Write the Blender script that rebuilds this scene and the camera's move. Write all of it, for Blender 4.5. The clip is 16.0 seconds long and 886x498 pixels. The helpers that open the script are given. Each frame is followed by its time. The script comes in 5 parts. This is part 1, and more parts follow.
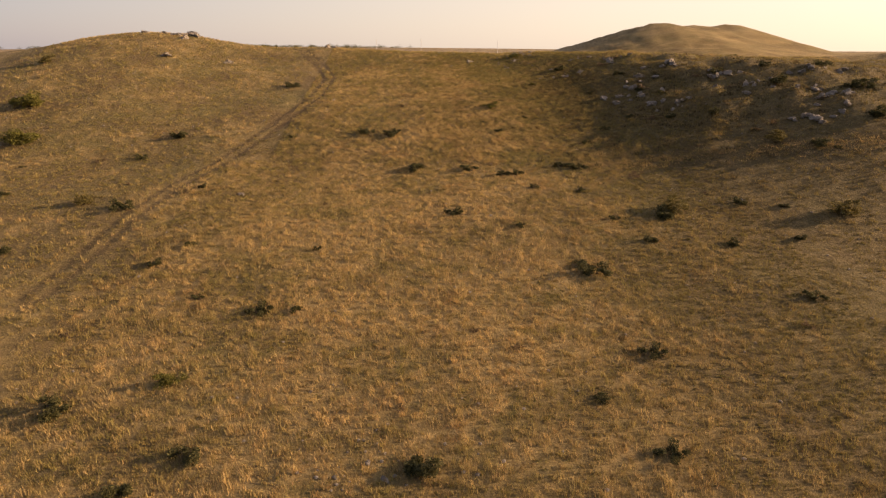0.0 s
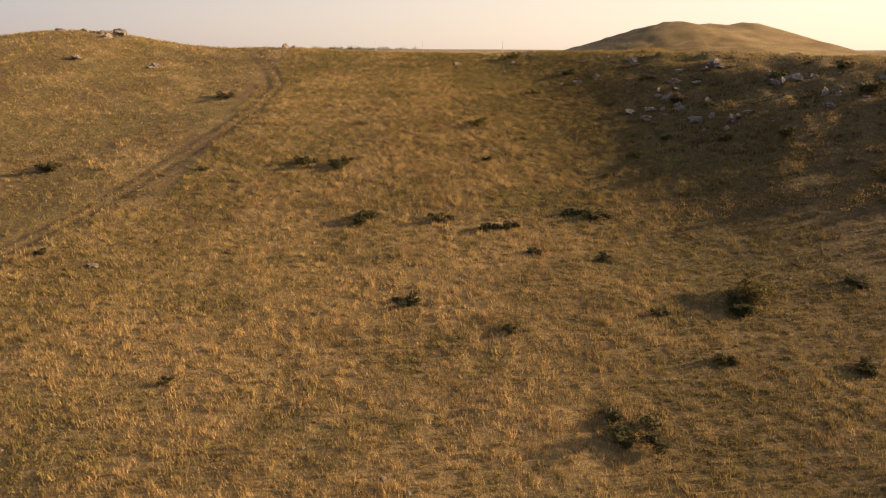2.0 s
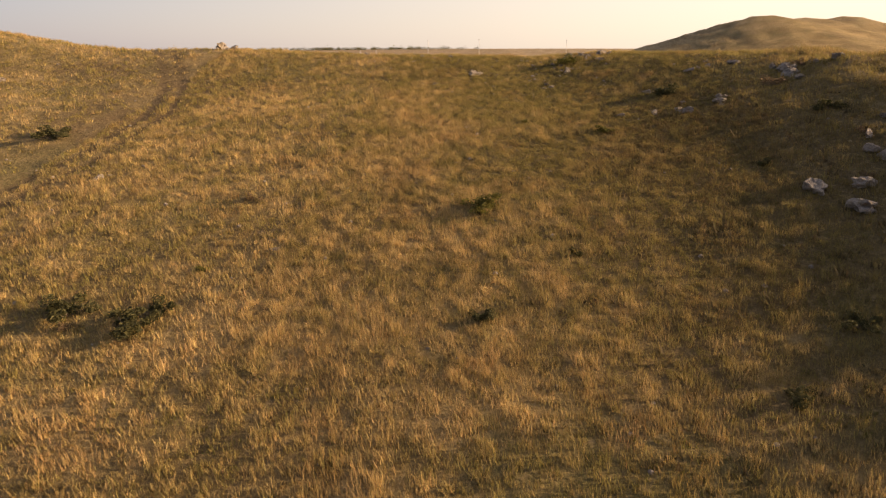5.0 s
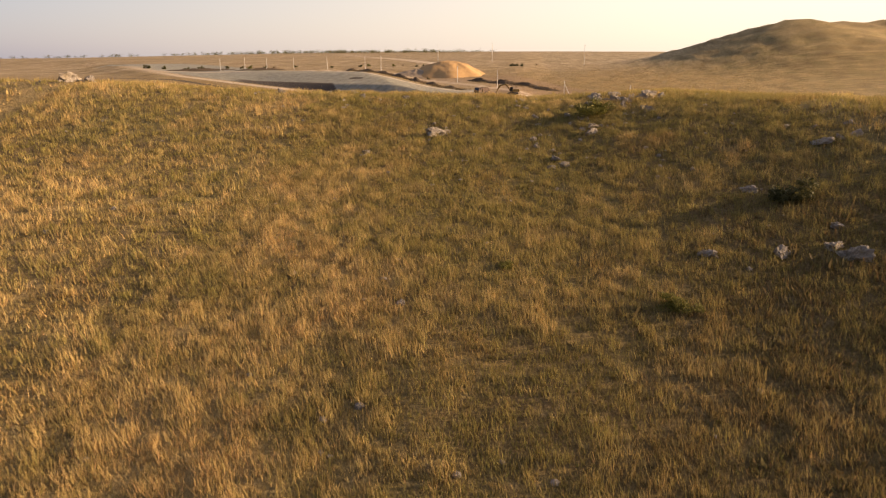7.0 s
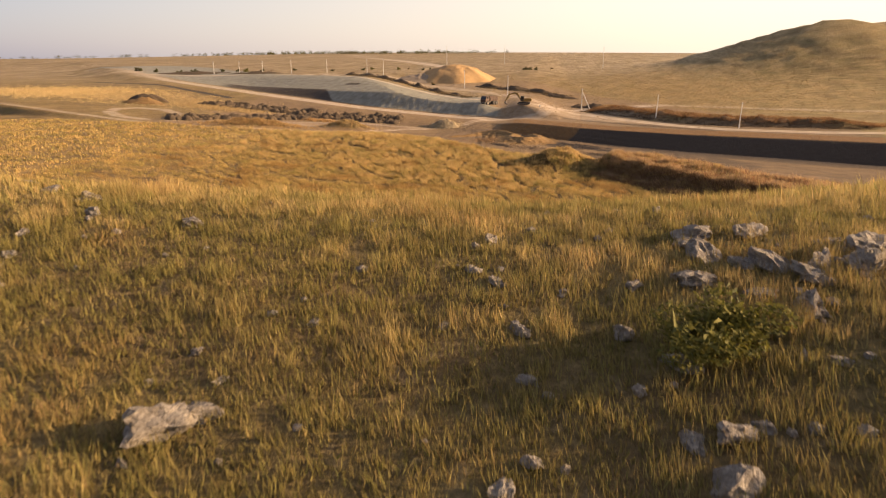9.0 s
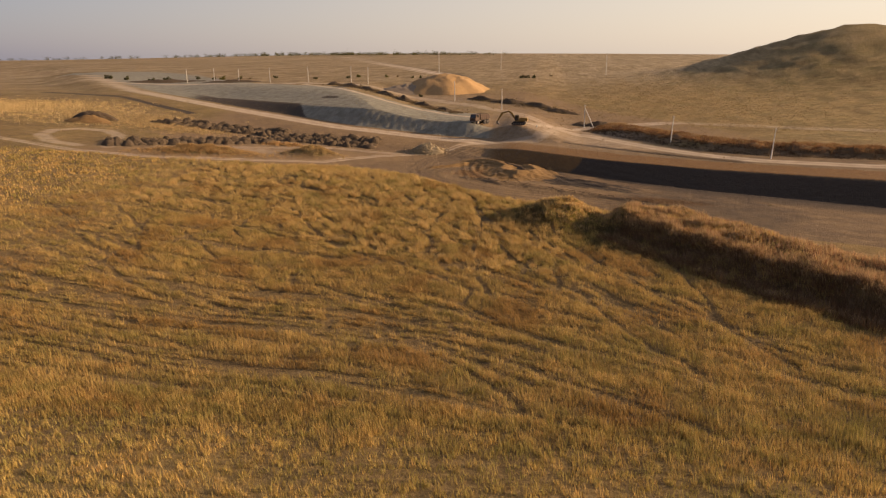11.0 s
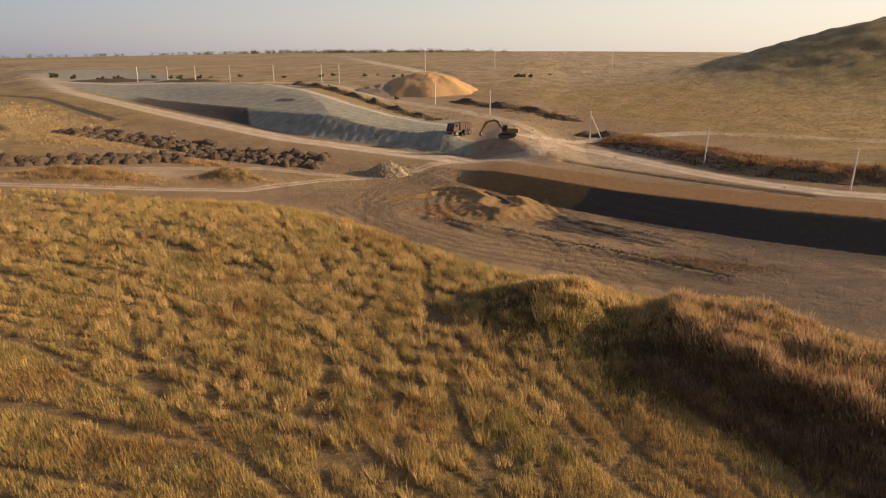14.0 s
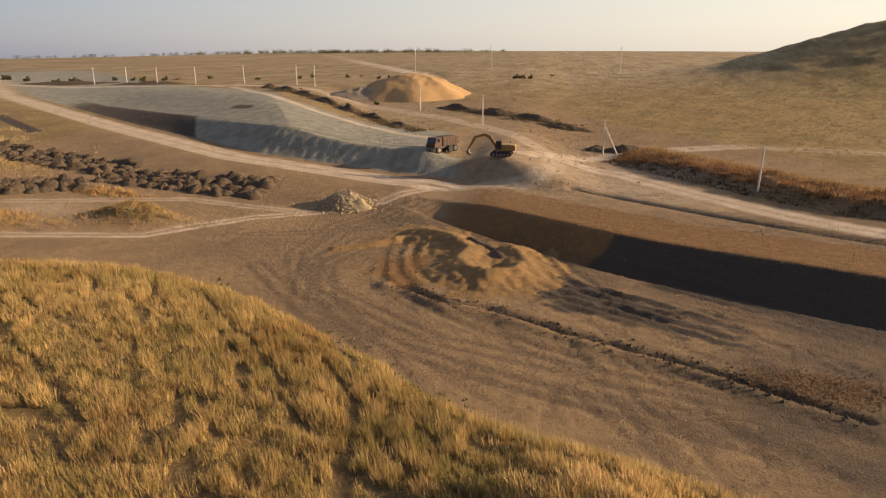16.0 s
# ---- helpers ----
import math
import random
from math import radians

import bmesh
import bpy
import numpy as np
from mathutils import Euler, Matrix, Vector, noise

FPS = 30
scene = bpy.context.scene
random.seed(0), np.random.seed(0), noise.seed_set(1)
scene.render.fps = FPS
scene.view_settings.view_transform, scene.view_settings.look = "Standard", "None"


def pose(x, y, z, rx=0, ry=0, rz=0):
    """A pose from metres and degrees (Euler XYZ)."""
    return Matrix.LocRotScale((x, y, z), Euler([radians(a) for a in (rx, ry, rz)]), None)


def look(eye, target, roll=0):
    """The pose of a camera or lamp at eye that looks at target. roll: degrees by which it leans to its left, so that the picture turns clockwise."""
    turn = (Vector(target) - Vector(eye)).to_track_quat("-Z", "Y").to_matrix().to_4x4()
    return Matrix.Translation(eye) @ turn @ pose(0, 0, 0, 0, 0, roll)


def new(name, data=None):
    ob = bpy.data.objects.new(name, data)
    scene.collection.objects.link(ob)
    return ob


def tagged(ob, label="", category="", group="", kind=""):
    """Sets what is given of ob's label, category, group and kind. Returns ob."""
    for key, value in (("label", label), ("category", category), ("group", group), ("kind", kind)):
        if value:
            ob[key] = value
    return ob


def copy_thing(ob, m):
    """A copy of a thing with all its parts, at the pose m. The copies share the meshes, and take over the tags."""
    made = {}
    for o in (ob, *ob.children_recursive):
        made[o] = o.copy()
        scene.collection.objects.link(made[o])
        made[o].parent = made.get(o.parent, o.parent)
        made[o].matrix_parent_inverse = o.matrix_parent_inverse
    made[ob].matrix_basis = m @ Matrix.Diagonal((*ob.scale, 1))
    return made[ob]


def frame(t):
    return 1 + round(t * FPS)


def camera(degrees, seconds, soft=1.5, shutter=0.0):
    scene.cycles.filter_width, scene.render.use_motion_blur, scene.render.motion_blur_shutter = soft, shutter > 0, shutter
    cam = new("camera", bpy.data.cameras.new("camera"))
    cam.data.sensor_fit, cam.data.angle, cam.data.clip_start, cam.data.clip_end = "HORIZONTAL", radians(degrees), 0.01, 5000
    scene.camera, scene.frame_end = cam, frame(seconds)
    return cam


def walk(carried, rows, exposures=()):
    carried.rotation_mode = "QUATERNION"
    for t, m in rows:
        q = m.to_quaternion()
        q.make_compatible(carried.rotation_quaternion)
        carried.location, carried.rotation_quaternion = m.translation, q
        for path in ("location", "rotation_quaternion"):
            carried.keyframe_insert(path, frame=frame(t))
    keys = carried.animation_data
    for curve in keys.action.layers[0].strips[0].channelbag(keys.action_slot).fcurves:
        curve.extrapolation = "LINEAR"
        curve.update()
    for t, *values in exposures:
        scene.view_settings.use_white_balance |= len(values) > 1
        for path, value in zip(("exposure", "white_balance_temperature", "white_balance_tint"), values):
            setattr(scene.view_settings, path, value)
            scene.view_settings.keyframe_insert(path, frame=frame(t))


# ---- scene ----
# ---------------- camera ----------------
cam = camera(67.1, 16.0, soft=1.25, shutter=0.1)
METRES, EYE, TILT, LEAN, TURN = 250.0, 20.0, -16.2, 0.0, 0.0
ROWS = [
    (0.0, 0.0, 0.0, 0.0, -0.0, 0.0, -0.0),
    (0.5, 0.0046, 0.025, 0.007, 0.38, 0.05, 0.02),
    (1.0, 0.009, 0.0526, 0.0149, 0.51, 0.08, 0.08),
    (1.5, 0.0134, 0.0804, 0.0229, 0.61, 0.1, 0.09),
    (2.0, 0.0178, 0.1096, 0.0313, 0.69, 0.12, 0.13),
    (2.5, 0.0222, 0.1384, 0.0393, 0.98, 0.14, 0.08),
    (3.0, 0.0266, 0.168, 0.0476, 2.62, 0.15, -0.39),
    (5.5, 0.0406, 0.3117, 0.0948, 5.95, 0.04, -1.1),
    (6.0, 0.0423, 0.3395, 0.1083, 5.93, 0.1, -1.09),
    (6.5, 0.0439, 0.3669, 0.119, 5.84, 0.14, -1.08),
    (7.0, 0.0451, 0.3949, 0.1273, 7.24, 0.14, -1.57),
    (7.5, 0.0466, 0.4242, 0.1357, 8.43, 0.05, -1.97),
    (8.0, 0.0476, 0.4534, 0.1438, 8.43, 0.05, -1.99),
    (8.5, 0.0475, 0.4845, 0.1551, 8.45, 0.12, -2.01),
    (9.0, 0.0476, 0.5143, 0.1687, 8.46, 0.12, -2.03),
    (11.5, 0.0497, 0.6615, 0.2315, 8.45, 0.05, -2.01),
    (12.0, 0.0508, 0.6904, 0.2406, 8.45, 0.11, -2.0),
    (12.5, 0.0519, 0.718, 0.2482, 8.45, 0.12, -2.05),
    (13.0, 0.0528, 0.7469, 0.2563, 8.44, 0.1, -2.07),
    (13.5, 0.0528, 0.7776, 0.2615, 8.43, 0.02, -2.04),
    (14.0, 0.052, 0.811, 0.2686, 8.45, -0.08, -2.05),
    (14.5, 0.0512, 0.8446, 0.278, 8.46, -0.1, -2.02),
    (15.0, 0.0503, 0.8796, 0.2878, 8.51, -0.17, -1.97),
    (15.5, 0.0494, 0.9129, 0.2966, 8.51, -0.12, -1.96),
    (16.0, 0.0485, 0.9463, 0.3059, 8.5, -0.06, -1.95),
]
EXPOSURES = [(0.0, 0.92, 8100, 23), (5.5, 1.1, 8000, 21), (9.0, 1.26, 7900, 20), (11.5, 0.58, 7700, 21), (14.0, 0.8, 7200, 16), (16.0, 0.85, 7100, 15)]
walk(cam, [(t, pose(0, 0, EYE, TILT, LEAN, TURN) @ pose(METRES * x, METRES * y, METRES * z, 90 + pitch, roll, yaw)) for t, x, y, z, yaw, pitch, roll in ROWS], exposures=EXPOSURES)

# ---------------- sky and sun ----------------
SUN_AZ, SUN_EL = 82.0, 16.0          # degrees clockwise from +y, and above the horizon
world = bpy.data.worlds.new("world")
scene.world = world
world.use_nodes = True
wn = world.node_tree
sky = wn.nodes.new("ShaderNodeTexSky")
sky.sky_type, sky.sun_disc = "NISHITA", False
sky.sun_elevation, sky.sun_rotation = radians(SUN_EL), radians(SUN_AZ)
sky.altitude, sky.air_density, sky.dust_density, sky.ozone_density = 100, 1.0, 1.2, 1.0
haze = wn.nodes.new("ShaderNodeMix")
haze.data_type = "RGBA"
haze.inputs[0].default_value = 0.62
glow = wn.nodes.new("ShaderNodeTexGradient")             # brighter haze on the sun's side of the sky
glow.gradient_type = "DIAGONAL"
veil = wn.nodes.new("ShaderNodeMix")                     # dry evening haze, in the sky's own units
veil.data_type = "RGBA"
veil.inputs[6].default_value, veil.inputs[7].default_value = (1.9, 2.35, 3.9, 1), (11.6, 11.1, 9.3, 1)
wn.links.new(glow.outputs["Fac"], veil.inputs[0])
wn.links.new(veil.outputs[2], haze.inputs[7])
wn.links.new(sky.outputs[0], haze.inputs[6])
wn.links.new(haze.outputs[2], wn.nodes["Background"].inputs[0])
wn.nodes["Background"].inputs[1].default_value = 0.074
sun = new("sun", bpy.data.lights.new("sun", "SUN"))
sun.data.energy, sun.data.angle, sun.data.color = 5.0, radians(0.6), (1.0, 0.79, 0.56)
to_sun = Vector((math.sin(radians(SUN_AZ)) * math.cos(radians(SUN_EL)), math.cos(radians(SUN_AZ)) * math.cos(radians(SUN_EL)), math.sin(radians(SUN_EL))))
sun.matrix_world = look(to_sun * 300, (0, 0, 0))

# ---------------- the lie of the land ----------------
rng = np.random.default_rng(7)


def ease(a, b, v):
    u = np.clip((np.asarray(v, float) - a) / (b - a), 0, 1)
    return u * u * (3 - 2 * u)


def smooth_keys(keys, lo, hi, sigma):
    grid = np.arange(lo, hi + 1.0)
    flat = np.interp(grid, [k for k, _ in keys], [v for _, v in keys])
    w = np.exp(-0.5 * (np.arange(-25, 26) / sigma) ** 2)
    return grid, np.convolve(np.pad(flat, 25, mode="edge"), w / w.sum(), mode="valid")


def line_distance(x, y, pts):
    """Distance to a polyline, which side (+ to the left of its run), and the way along it."""
    best, side, along, done = np.full(np.shape(x), 1e9), np.zeros(np.shape(x)), np.zeros(np.shape(x)), 0.0
    for (ax, ay), (bx, by) in zip(pts, pts[1:]):
        dx, dy = bx - ax, by - ay
        n = math.hypot(dx, dy)
        u = np.clip(((x - ax) * dx + (y - ay) * dy) / (n * n), 0, 1)
        d = np.hypot(x - ax - u * dx, y - ay - u * dy)
        near = d < best
        best = np.where(near, d, best)
        side = np.where(near, np.sign(dx * (y - ay) - dy * (x - ax)), side)
        along = np.where(near, done + u * n, along)
        done += n
    return best, side, along


def hill(x, y, cx, cy, sx, sy, h, turn=0.0):
    c, s = math.cos(radians(turn)), math.sin(radians(turn))
    u, v = (x - cx) * c + (y - cy) * s, -(x - cx) * s + (y - cy) * c
    return h * np.exp(-0.5 * ((u / sx) ** 2 + (v / sy) ** 2))


def waves(x, y, size, seed):
    """Soft unevenness without a repeat in view, about -1 to 1."""
    r = np.random.default_rng(seed)
    out = np.zeros(np.shape(x))
    for k in range(9):
        a, f, p = r.uniform(0, 6.283), r.uniform(0.6, 1.7) / size * 6.283, r.uniform(0, 6.283)
        out += np.sin((x * math.cos(a) + y * math.sin(a)) * f + p + 1.3 * np.sin((x * math.sin(a) - y * math.cos(a)) * f * 0.7 + p * 2))
    return out / 4.2


def peak(x, y, cx, cy, sx, sy, h, turn):
    """A hill with straight flanks and a rounded top."""
    c, s = math.cos(radians(turn)), math.sin(radians(turn))
    u, v = (x - cx) * c + (y - cy) * s, -(x - cx) * s + (y - cy) * c
    d = np.sqrt((u / sx) ** 2 + (v / sy) ** 2 + 0.03)
    return h * np.logaddexp(0, (1.15 - d) * 7) / 7


SLOPE = smooth_keys([(-80, -12), (0, -6.6), (30, -3.6), (52, -0.8), (61, 0.3), (74, 2.9), (90, 5.1), (112, 11.4), (126, 14.6), (141, 17.6), (149, 19.3), (154, 19.6),
                     (158, 19.0), (163, 17.7), (180, 12.2), (200, 6.9), (215, 4.6), (228, 3.2), (245, 2.7), (265, 2.8), (300, 3.0), (420, 3.2)], -200, 600, 3.5)
FIELD_EDGE = [(-400, 430), (-190, 347), (-110, 319), (-86, 313), (-62, 316), (-50, 314), (-36, 315), (-28, 313), (-18, 309), (-9, 302.5), (6, 291), (30, 281), (70, 262), (140, 228), (400, 100)]
BANK_TOP = [(200, 296), (100, 303), (47.5, 320.8), (24.8, 333), (-4, 357), (-12, 363)]
SCRUB_BANK = [(29.5, 273), (32, 269), (36, 263.5), (41.5, 256), (47.5, 248), (54, 240), (64, 226), (82, 205)]
ROAD_SCRUB = [(23, 396), (31, 384), (39.5, 369.5), (45.5, 359), (53, 348.5), (66, 341), (100, 335)]
ROAD = [(200, 327), (100, 317.5), (52, 328), (29, 341), (10, 356), (-7, 369), (-30, 377), (-56, 386), (-106, 419), (-190, 480), (-290, 580)]


def ground_height(x, y):
    x, y = np.asarray(x, float), np.asarray(y, float)
    z = np.interp(y, *SLOPE)
    # the knoll, the shaded spur and the saddle of the near hillside
    up = 1 - ease(166, 196, y)
    z = z + hill(x, y, -64.3, 166.5, 17.1, 35, 5.8, -9) * up
    spur = 7.3 * ease(14, 64, x + 0.12 * (y - 100)) * ease(60, 98, y) * up
    cap = np.maximum(20.9 - 0.05 * np.maximum(0, x - 25) - 0.8 * ease(140, 152, y) * ease(17, 26, x), 14.0)
    z = z + np.where(spur > 0, np.maximum(0, -np.logaddexp(-(z + spur) * 1.2, -cap * 1.2) / 1.2 - z), 0)
    z = z + hill(x, y, -26, 156, 10, 8, 0.9) + hill(x, y, -16, 155.5, 16, 6.5, 1.15) + hill(x, y, 7, 154.5, 7, 4.5, 0.75) + hill(x, y, 19, 150, 6, 7, 0.5)
    z = z + (0.22 * waves(x, y, 34, 3) + 0.045 * waves(x, y, 7, 4)) * ease(20, 60, y) * up
    # the hayfield below the crest
    low = ease(185, 230, y)
    z = z + low * (0.064 * np.clip(-x - 22, 0, 70) + hill(x, y, -28, 300, 16, 12, 2.2) + 0.15 * waves(x, y, 18, 5))
    # the worked ground of the road site
    d, side, _ = line_distance(x, y, FIELD_EDGE)
    f = d * side
    flat = 2.3 - 0.022 * np.maximum(0, x) + 0.055 * np.clip(-x - 25, 0, 150) + 0.0 * y
    flat = flat + 0.022 * np.maximum(0, y - 335) * (1 - ease(-5, 15, x))
    z = z + (flat - z) * ease(-1.5, 2.5, f)
    z = z + hill(x, y, -77, 332, 7.5, 3.0, 2.0, 8) * (1 + 0.25 * waves(x, y, 5, 18)) + hill(x, y, -50, 340.5, 4.2, 2.0, 2.4) * (1 + 0.2 * waves(x, y, 3, 19))
    # overgrown earth bank and mound along the field's lower edge
    bd, bs, _ = line_distance(x, y, SCRUB_BANK)
    z = z + 2.6 * np.where(bs > 0, 1 - ease(3.5, 10, bd), 1 - ease(4.6, 8.6, bd)) * (1 + 0.14 * waves(x, y, 9, 11) + 0.1 * waves(x, y, 3.5, 14))
    z = z + hill(x, y, 15.2, 277, 4.2, 4.4, 3.2) * (1 + 0.15 * waves(x, y, 4, 23))
    # land beyond the road
    beyond = 5.0 + 0.085 * np.maximum(0, y - 385 - 18 * ease(0, 25, x)) - 0.05 * np.maximum(0, y - 520) - 0.025 * np.maximum(0, y - 700)
    beyond = np.maximum(beyond, 4.9 + (4.0 * (1 - ease(2, 25, x)) + 7.5 * (1 - ease(-82, -20, x))) * (1 - ease(560, 700, y)) * ease(330, 372, y))
    beyond = beyond + 0.15 * waves(x, y, 25, 8) * ease(400, 430, y)
    rd, rs, ra = line_distance(x, y, ROAD)
    n = -rd * rs
    n = np.where(rs == 0, rd, n)
    td, ts, _ = line_distance(x, y, BANK_TOP)
    tn = -td * ts
    # fill: the road's bank on the right
    right = ease(-16, 6, x)
    z = z + (np.where(tn > 0, 5.0, 5.0 - 4.6 * np.clip(-tn / 6.5, 0, 1)) - z) * ease(-6.5, -5.5, tn) * right
    # cut: road bed, clay wall, bench and upper slope on the left
    left = 1 - ease(-14, 0, x)
    bed = 4.7 + 0.056 * np.maximum(0, -x - 18)
    z = z + (bed - z) * ease(-22, -6, n) * left
    wall_high = np.clip(5.6 + 0.0575 * (x + 51), 0.6, 5.6)
    climb = (0.4 * ease(6, 16, n) + 0.6 * np.clip((n - 7) / 8.5, 0, 1)) * wall_high + np.clip((n - 17) / 33, 0, 1) * np.maximum(0, 17.2 - bed - wall_high)
    cut = bed + climb
    z = np.where(n > 0, z + (np.minimum(cut, np.maximum(beyond, bed)) - z) * left, z)
    z = np.where((n > 0) & (x > -14), z + (beyond - z) * ease(5, 14, n) * ease(-14, 4, x), z)
    far = ease(20, 60, n)
    z = z + (beyond - z) * far * ease(330, 360, y + 0.3 * x)
    sd, ss, _ = line_distance(x, y, ROAD_SCRUB)
    z = z + 1.9 * ease(1.5, 6.5, sd * ss) * (1 - ease(10, 26, sd * ss)) * ease(26, 38, x) * (1 - ease(90, 110, x)) * (1 + 0.3 * waves(x, y, 10, 20) + 0.15 * waves(x, y, 4, 19))
    # the great hill and the far plain
    big = np.maximum(np.maximum(peak(x, y, 179.2, 575.6, 80.4, 90.7, 28.7, 74.5), peak(x, y, 216, 606, 74, 86, 27.5, 40)), peak(x, y, 258.1, 640, 84, 85.4, 28.6, 8.5))
    z = z + big + ease(2, 12, big) * (0.55 * waves(x, y, 34, 15) + 0.3 * waves(x, y, 15, 16) + 0.22 * np.sin(big * 2.1 + waves(x, y, 40, 17)))
    # an unseen hill added off to the sunward side, to shade the spur
    z = z + (hill(x, y, 117, 98, 16, 24, 6) + hill(x, y, 116, 130, 15, 15, 6)) * (1 + 0.12 * waves(x, y, 12, 12))
    z = z + (0.42 * waves(x, y, 11, 13) + 0.16 * waves(x, y, 4.5, 24)) * ease(24, 40, x) * ease(80, 100, y) * up * (1 - ease(70, 90, x))
    out = ease(600, 1700, y)
    z = z + (23.5 + 2.5 * ease(0, -600, x) + hill(x, y, -230, 1900, 600, 500, 15) - z) * out
    return z


# ---------------- what covers the land ----------------
BACK_ROAD = [(-8, 367.5), (0, 368.5), (9, 366.5), (13.8, 375), (13.5, 386), (11.5, 396), (7, 408), (-2.5, 428.5), (-15, 442), (-35, 459), (-60, 476), (-84, 505), (-95, 515)]
FAR_ROAD = [(-45, 575), (-52, 593), (-63.5, 613), (-112, 715), (-200, 960), (-317, 1290)]
RIM_ROAD = [(-95, 516), (-120, 522), (-160, 514), (-235, 530)]
SIDE_ROAD = [(8, 386), (14, 394), (28, 406), (42, 413), (60, 417), (100, 408), (160, 400)]
RIGHT_ROAD = [(14, 392), (26, 382), (34.5, 367), (41.3, 356), (46.9, 348), (53, 341.5), (62, 334.5), (85, 328), (150, 330)]
VERGE = [(17, 364), (22.9, 360.3), (30.1, 353.7), (39, 345.7), (47.8, 338.7), (57, 332)]
LOOP_ROAD = [(-190, 352), (-110, 324), (-86, 322), (-62, 327.5), (-44.5, 333), (-34, 346.5), (-25.5, 352.5), (-15, 357.5), (-9, 366)]
BARE_EDGE = [(120, 370), (79, 393), (66.5, 408.6), (51, 423), (32.5, 441), (17.6, 467), (-0.5, 487), (-20, 500)]
HEAP_ROAD = [(-75, 344), (-60, 350), (-49, 354.2), (-37, 352.7), (-28, 352)]
HILL_TRACK = [(-36, 55), (-35, 73), (-33, 84), (-30, 93), (-26.5, 104), (-23.9, 112), (-21.8, 120), (-21.6, 131), (-24.5, 140), (-30, 150), (-40, 163)]
CURVED_RUTS = [[(-9.2, 338), (-8.6, 331), (-7.0, 323), (-3.6, 316.6), (2, 311.2), (8, 307), (16, 303)], [(-7.4, 338), (-6.8, 331), (-5.2, 324), (-2.0, 318.2), (3.2, 313.2)], [(-5.2, 336), (-4.8, 330.5), (-3.4, 325.5), (-0.6, 321)],
               [(-21, 330), (-20, 322), (-15.5, 316), (-9, 310)], [(-19.3, 330), (-18.3, 323), (-13.8, 317), (-7.6, 311.4)], [(12, 337), (13.5, 328), (17, 320), (24, 313)], [(14, 337), (15.4, 329), (19, 321.5), (26, 314.5)]]
TURN_LOOP = [(-113, 331), (-123, 334), (-133, 343), (-136, 352), (-131, 358), (-121, 357), (-113, 350), (-109, 341), (-104, 332)]
CUT_RIM = [(-125, 517), (-112, 506), (-100, 490), (-86, 467), (-70, 449), (-53, 433), (-40, 425), (-28, 417), (-15, 406)]
DITCH = [(-4, 319), (1.6, 314.6), (6.5, 313.8), (14.5, 308.6), (21.4, 305.3), (26, 302.7), (36, 296)]
SITE_RUTS = [[(12, 282), (0, 293.5), (-4.5, 301), (-14, 313), (-17.5, 326), (-14, 338)], [(14.5, 282), (2.5, 294), (-2.5, 302), (-11, 314), (-15, 326), (-11.5, 338)],
             [(-8, 345), (6, 336), (12, 325), (15, 315)], [(10, 340), (15, 328), (20, 318), (30, 308)], [(-30, 338), (-14, 344), (-6, 356)], [(-12, 358), (-20, 345), (-21, 330), (-14, 315), (0, 302), (20, 294), (50, 284)], [(-9, 358), (-17, 345), (-18.5, 330), (-12, 317), (2, 305), (24, 298), (52, 288)],
             [(-24, 325), (-12, 310), (6, 299), (30, 290), (60, 279)], [(-5, 350), (-9, 338), (-8, 325), (0, 314), (12, 304), (30, 298)], [(14, 296), (26, 293), (40, 286), (60, 276)], [(16, 298), (28, 295.5), (44, 288), (64, 278)]]
PATHS = [[(-27.4, 253.3), (-18, 252), (-9.6, 250.4)], [(-30, 235), (-14.9, 231.9), (-5.7, 229.7), (5.5, 228.8), (14, 225)],
         [(-4.7, 264), (-1.6, 252), (0.7, 246.7), (4.4, 245.2), (7.2, 237)], [(-23.7, 265.5), (-18.5, 258), (-8.7, 250.6), (3, 243)],
         [(-0.4, 290), (2.8, 269), (9.4, 251.6), (15.6, 246.6)], [(-1.2, 292), (2.1, 277.5), (6.2, 268.7), (15.8, 253.3), (24.8, 243.6), (34, 235)],
         [(14.2, 251), (14.5, 242)], [(-4.9, 281), (-5.7, 266), (-4, 261), (-3.6, 255)]]
_r = random.Random(5)


def drift(x, y):
    """Which way the beaten lines run in the hay, in degrees."""
    return -7 - 38 * float(ease(-24, 16, x + 0.5 * (y - 240)))


def beaten_line(x, y, length, turn=0.0, wander=9.0):
    a, p = 0.0, [(x, y)]
    for _ in range(int(length / 1.5)):
        a = 0.8 * a + _r.uniform(-wander, wander)
        t = radians(drift(x, y) + turn + a)
        x, y = x + 1.5 * math.cos(t), y + 1.5 * math.sin(t)
        p.append((x, y))
    return p


for _k in range(24):                                  # close rows on the field's upper part
    PATHS.append(beaten_line(-75 + _r.uniform(0, 8), 214.5 + 1.25 * _k + _r.uniform(-0.3, 0.3), _r.uniform(60, 105), 0, 3.5))
for _k in range(230):                                 # winding lines further down
    PATHS.append(beaten_line(_r.uniform(-75, 30), _r.uniform(222, 318), _r.uniform(6, 30), _r.choice((0, 0, 0, 6, -12, -28))))
for _k in range(70):                                  # short links between them
    PATHS.append(beaten_line(_r.uniform(-60, 22), _r.uniform(226, 300), _r.uniform(3, 8), _r.choice((-55, 40, -80)), 14))


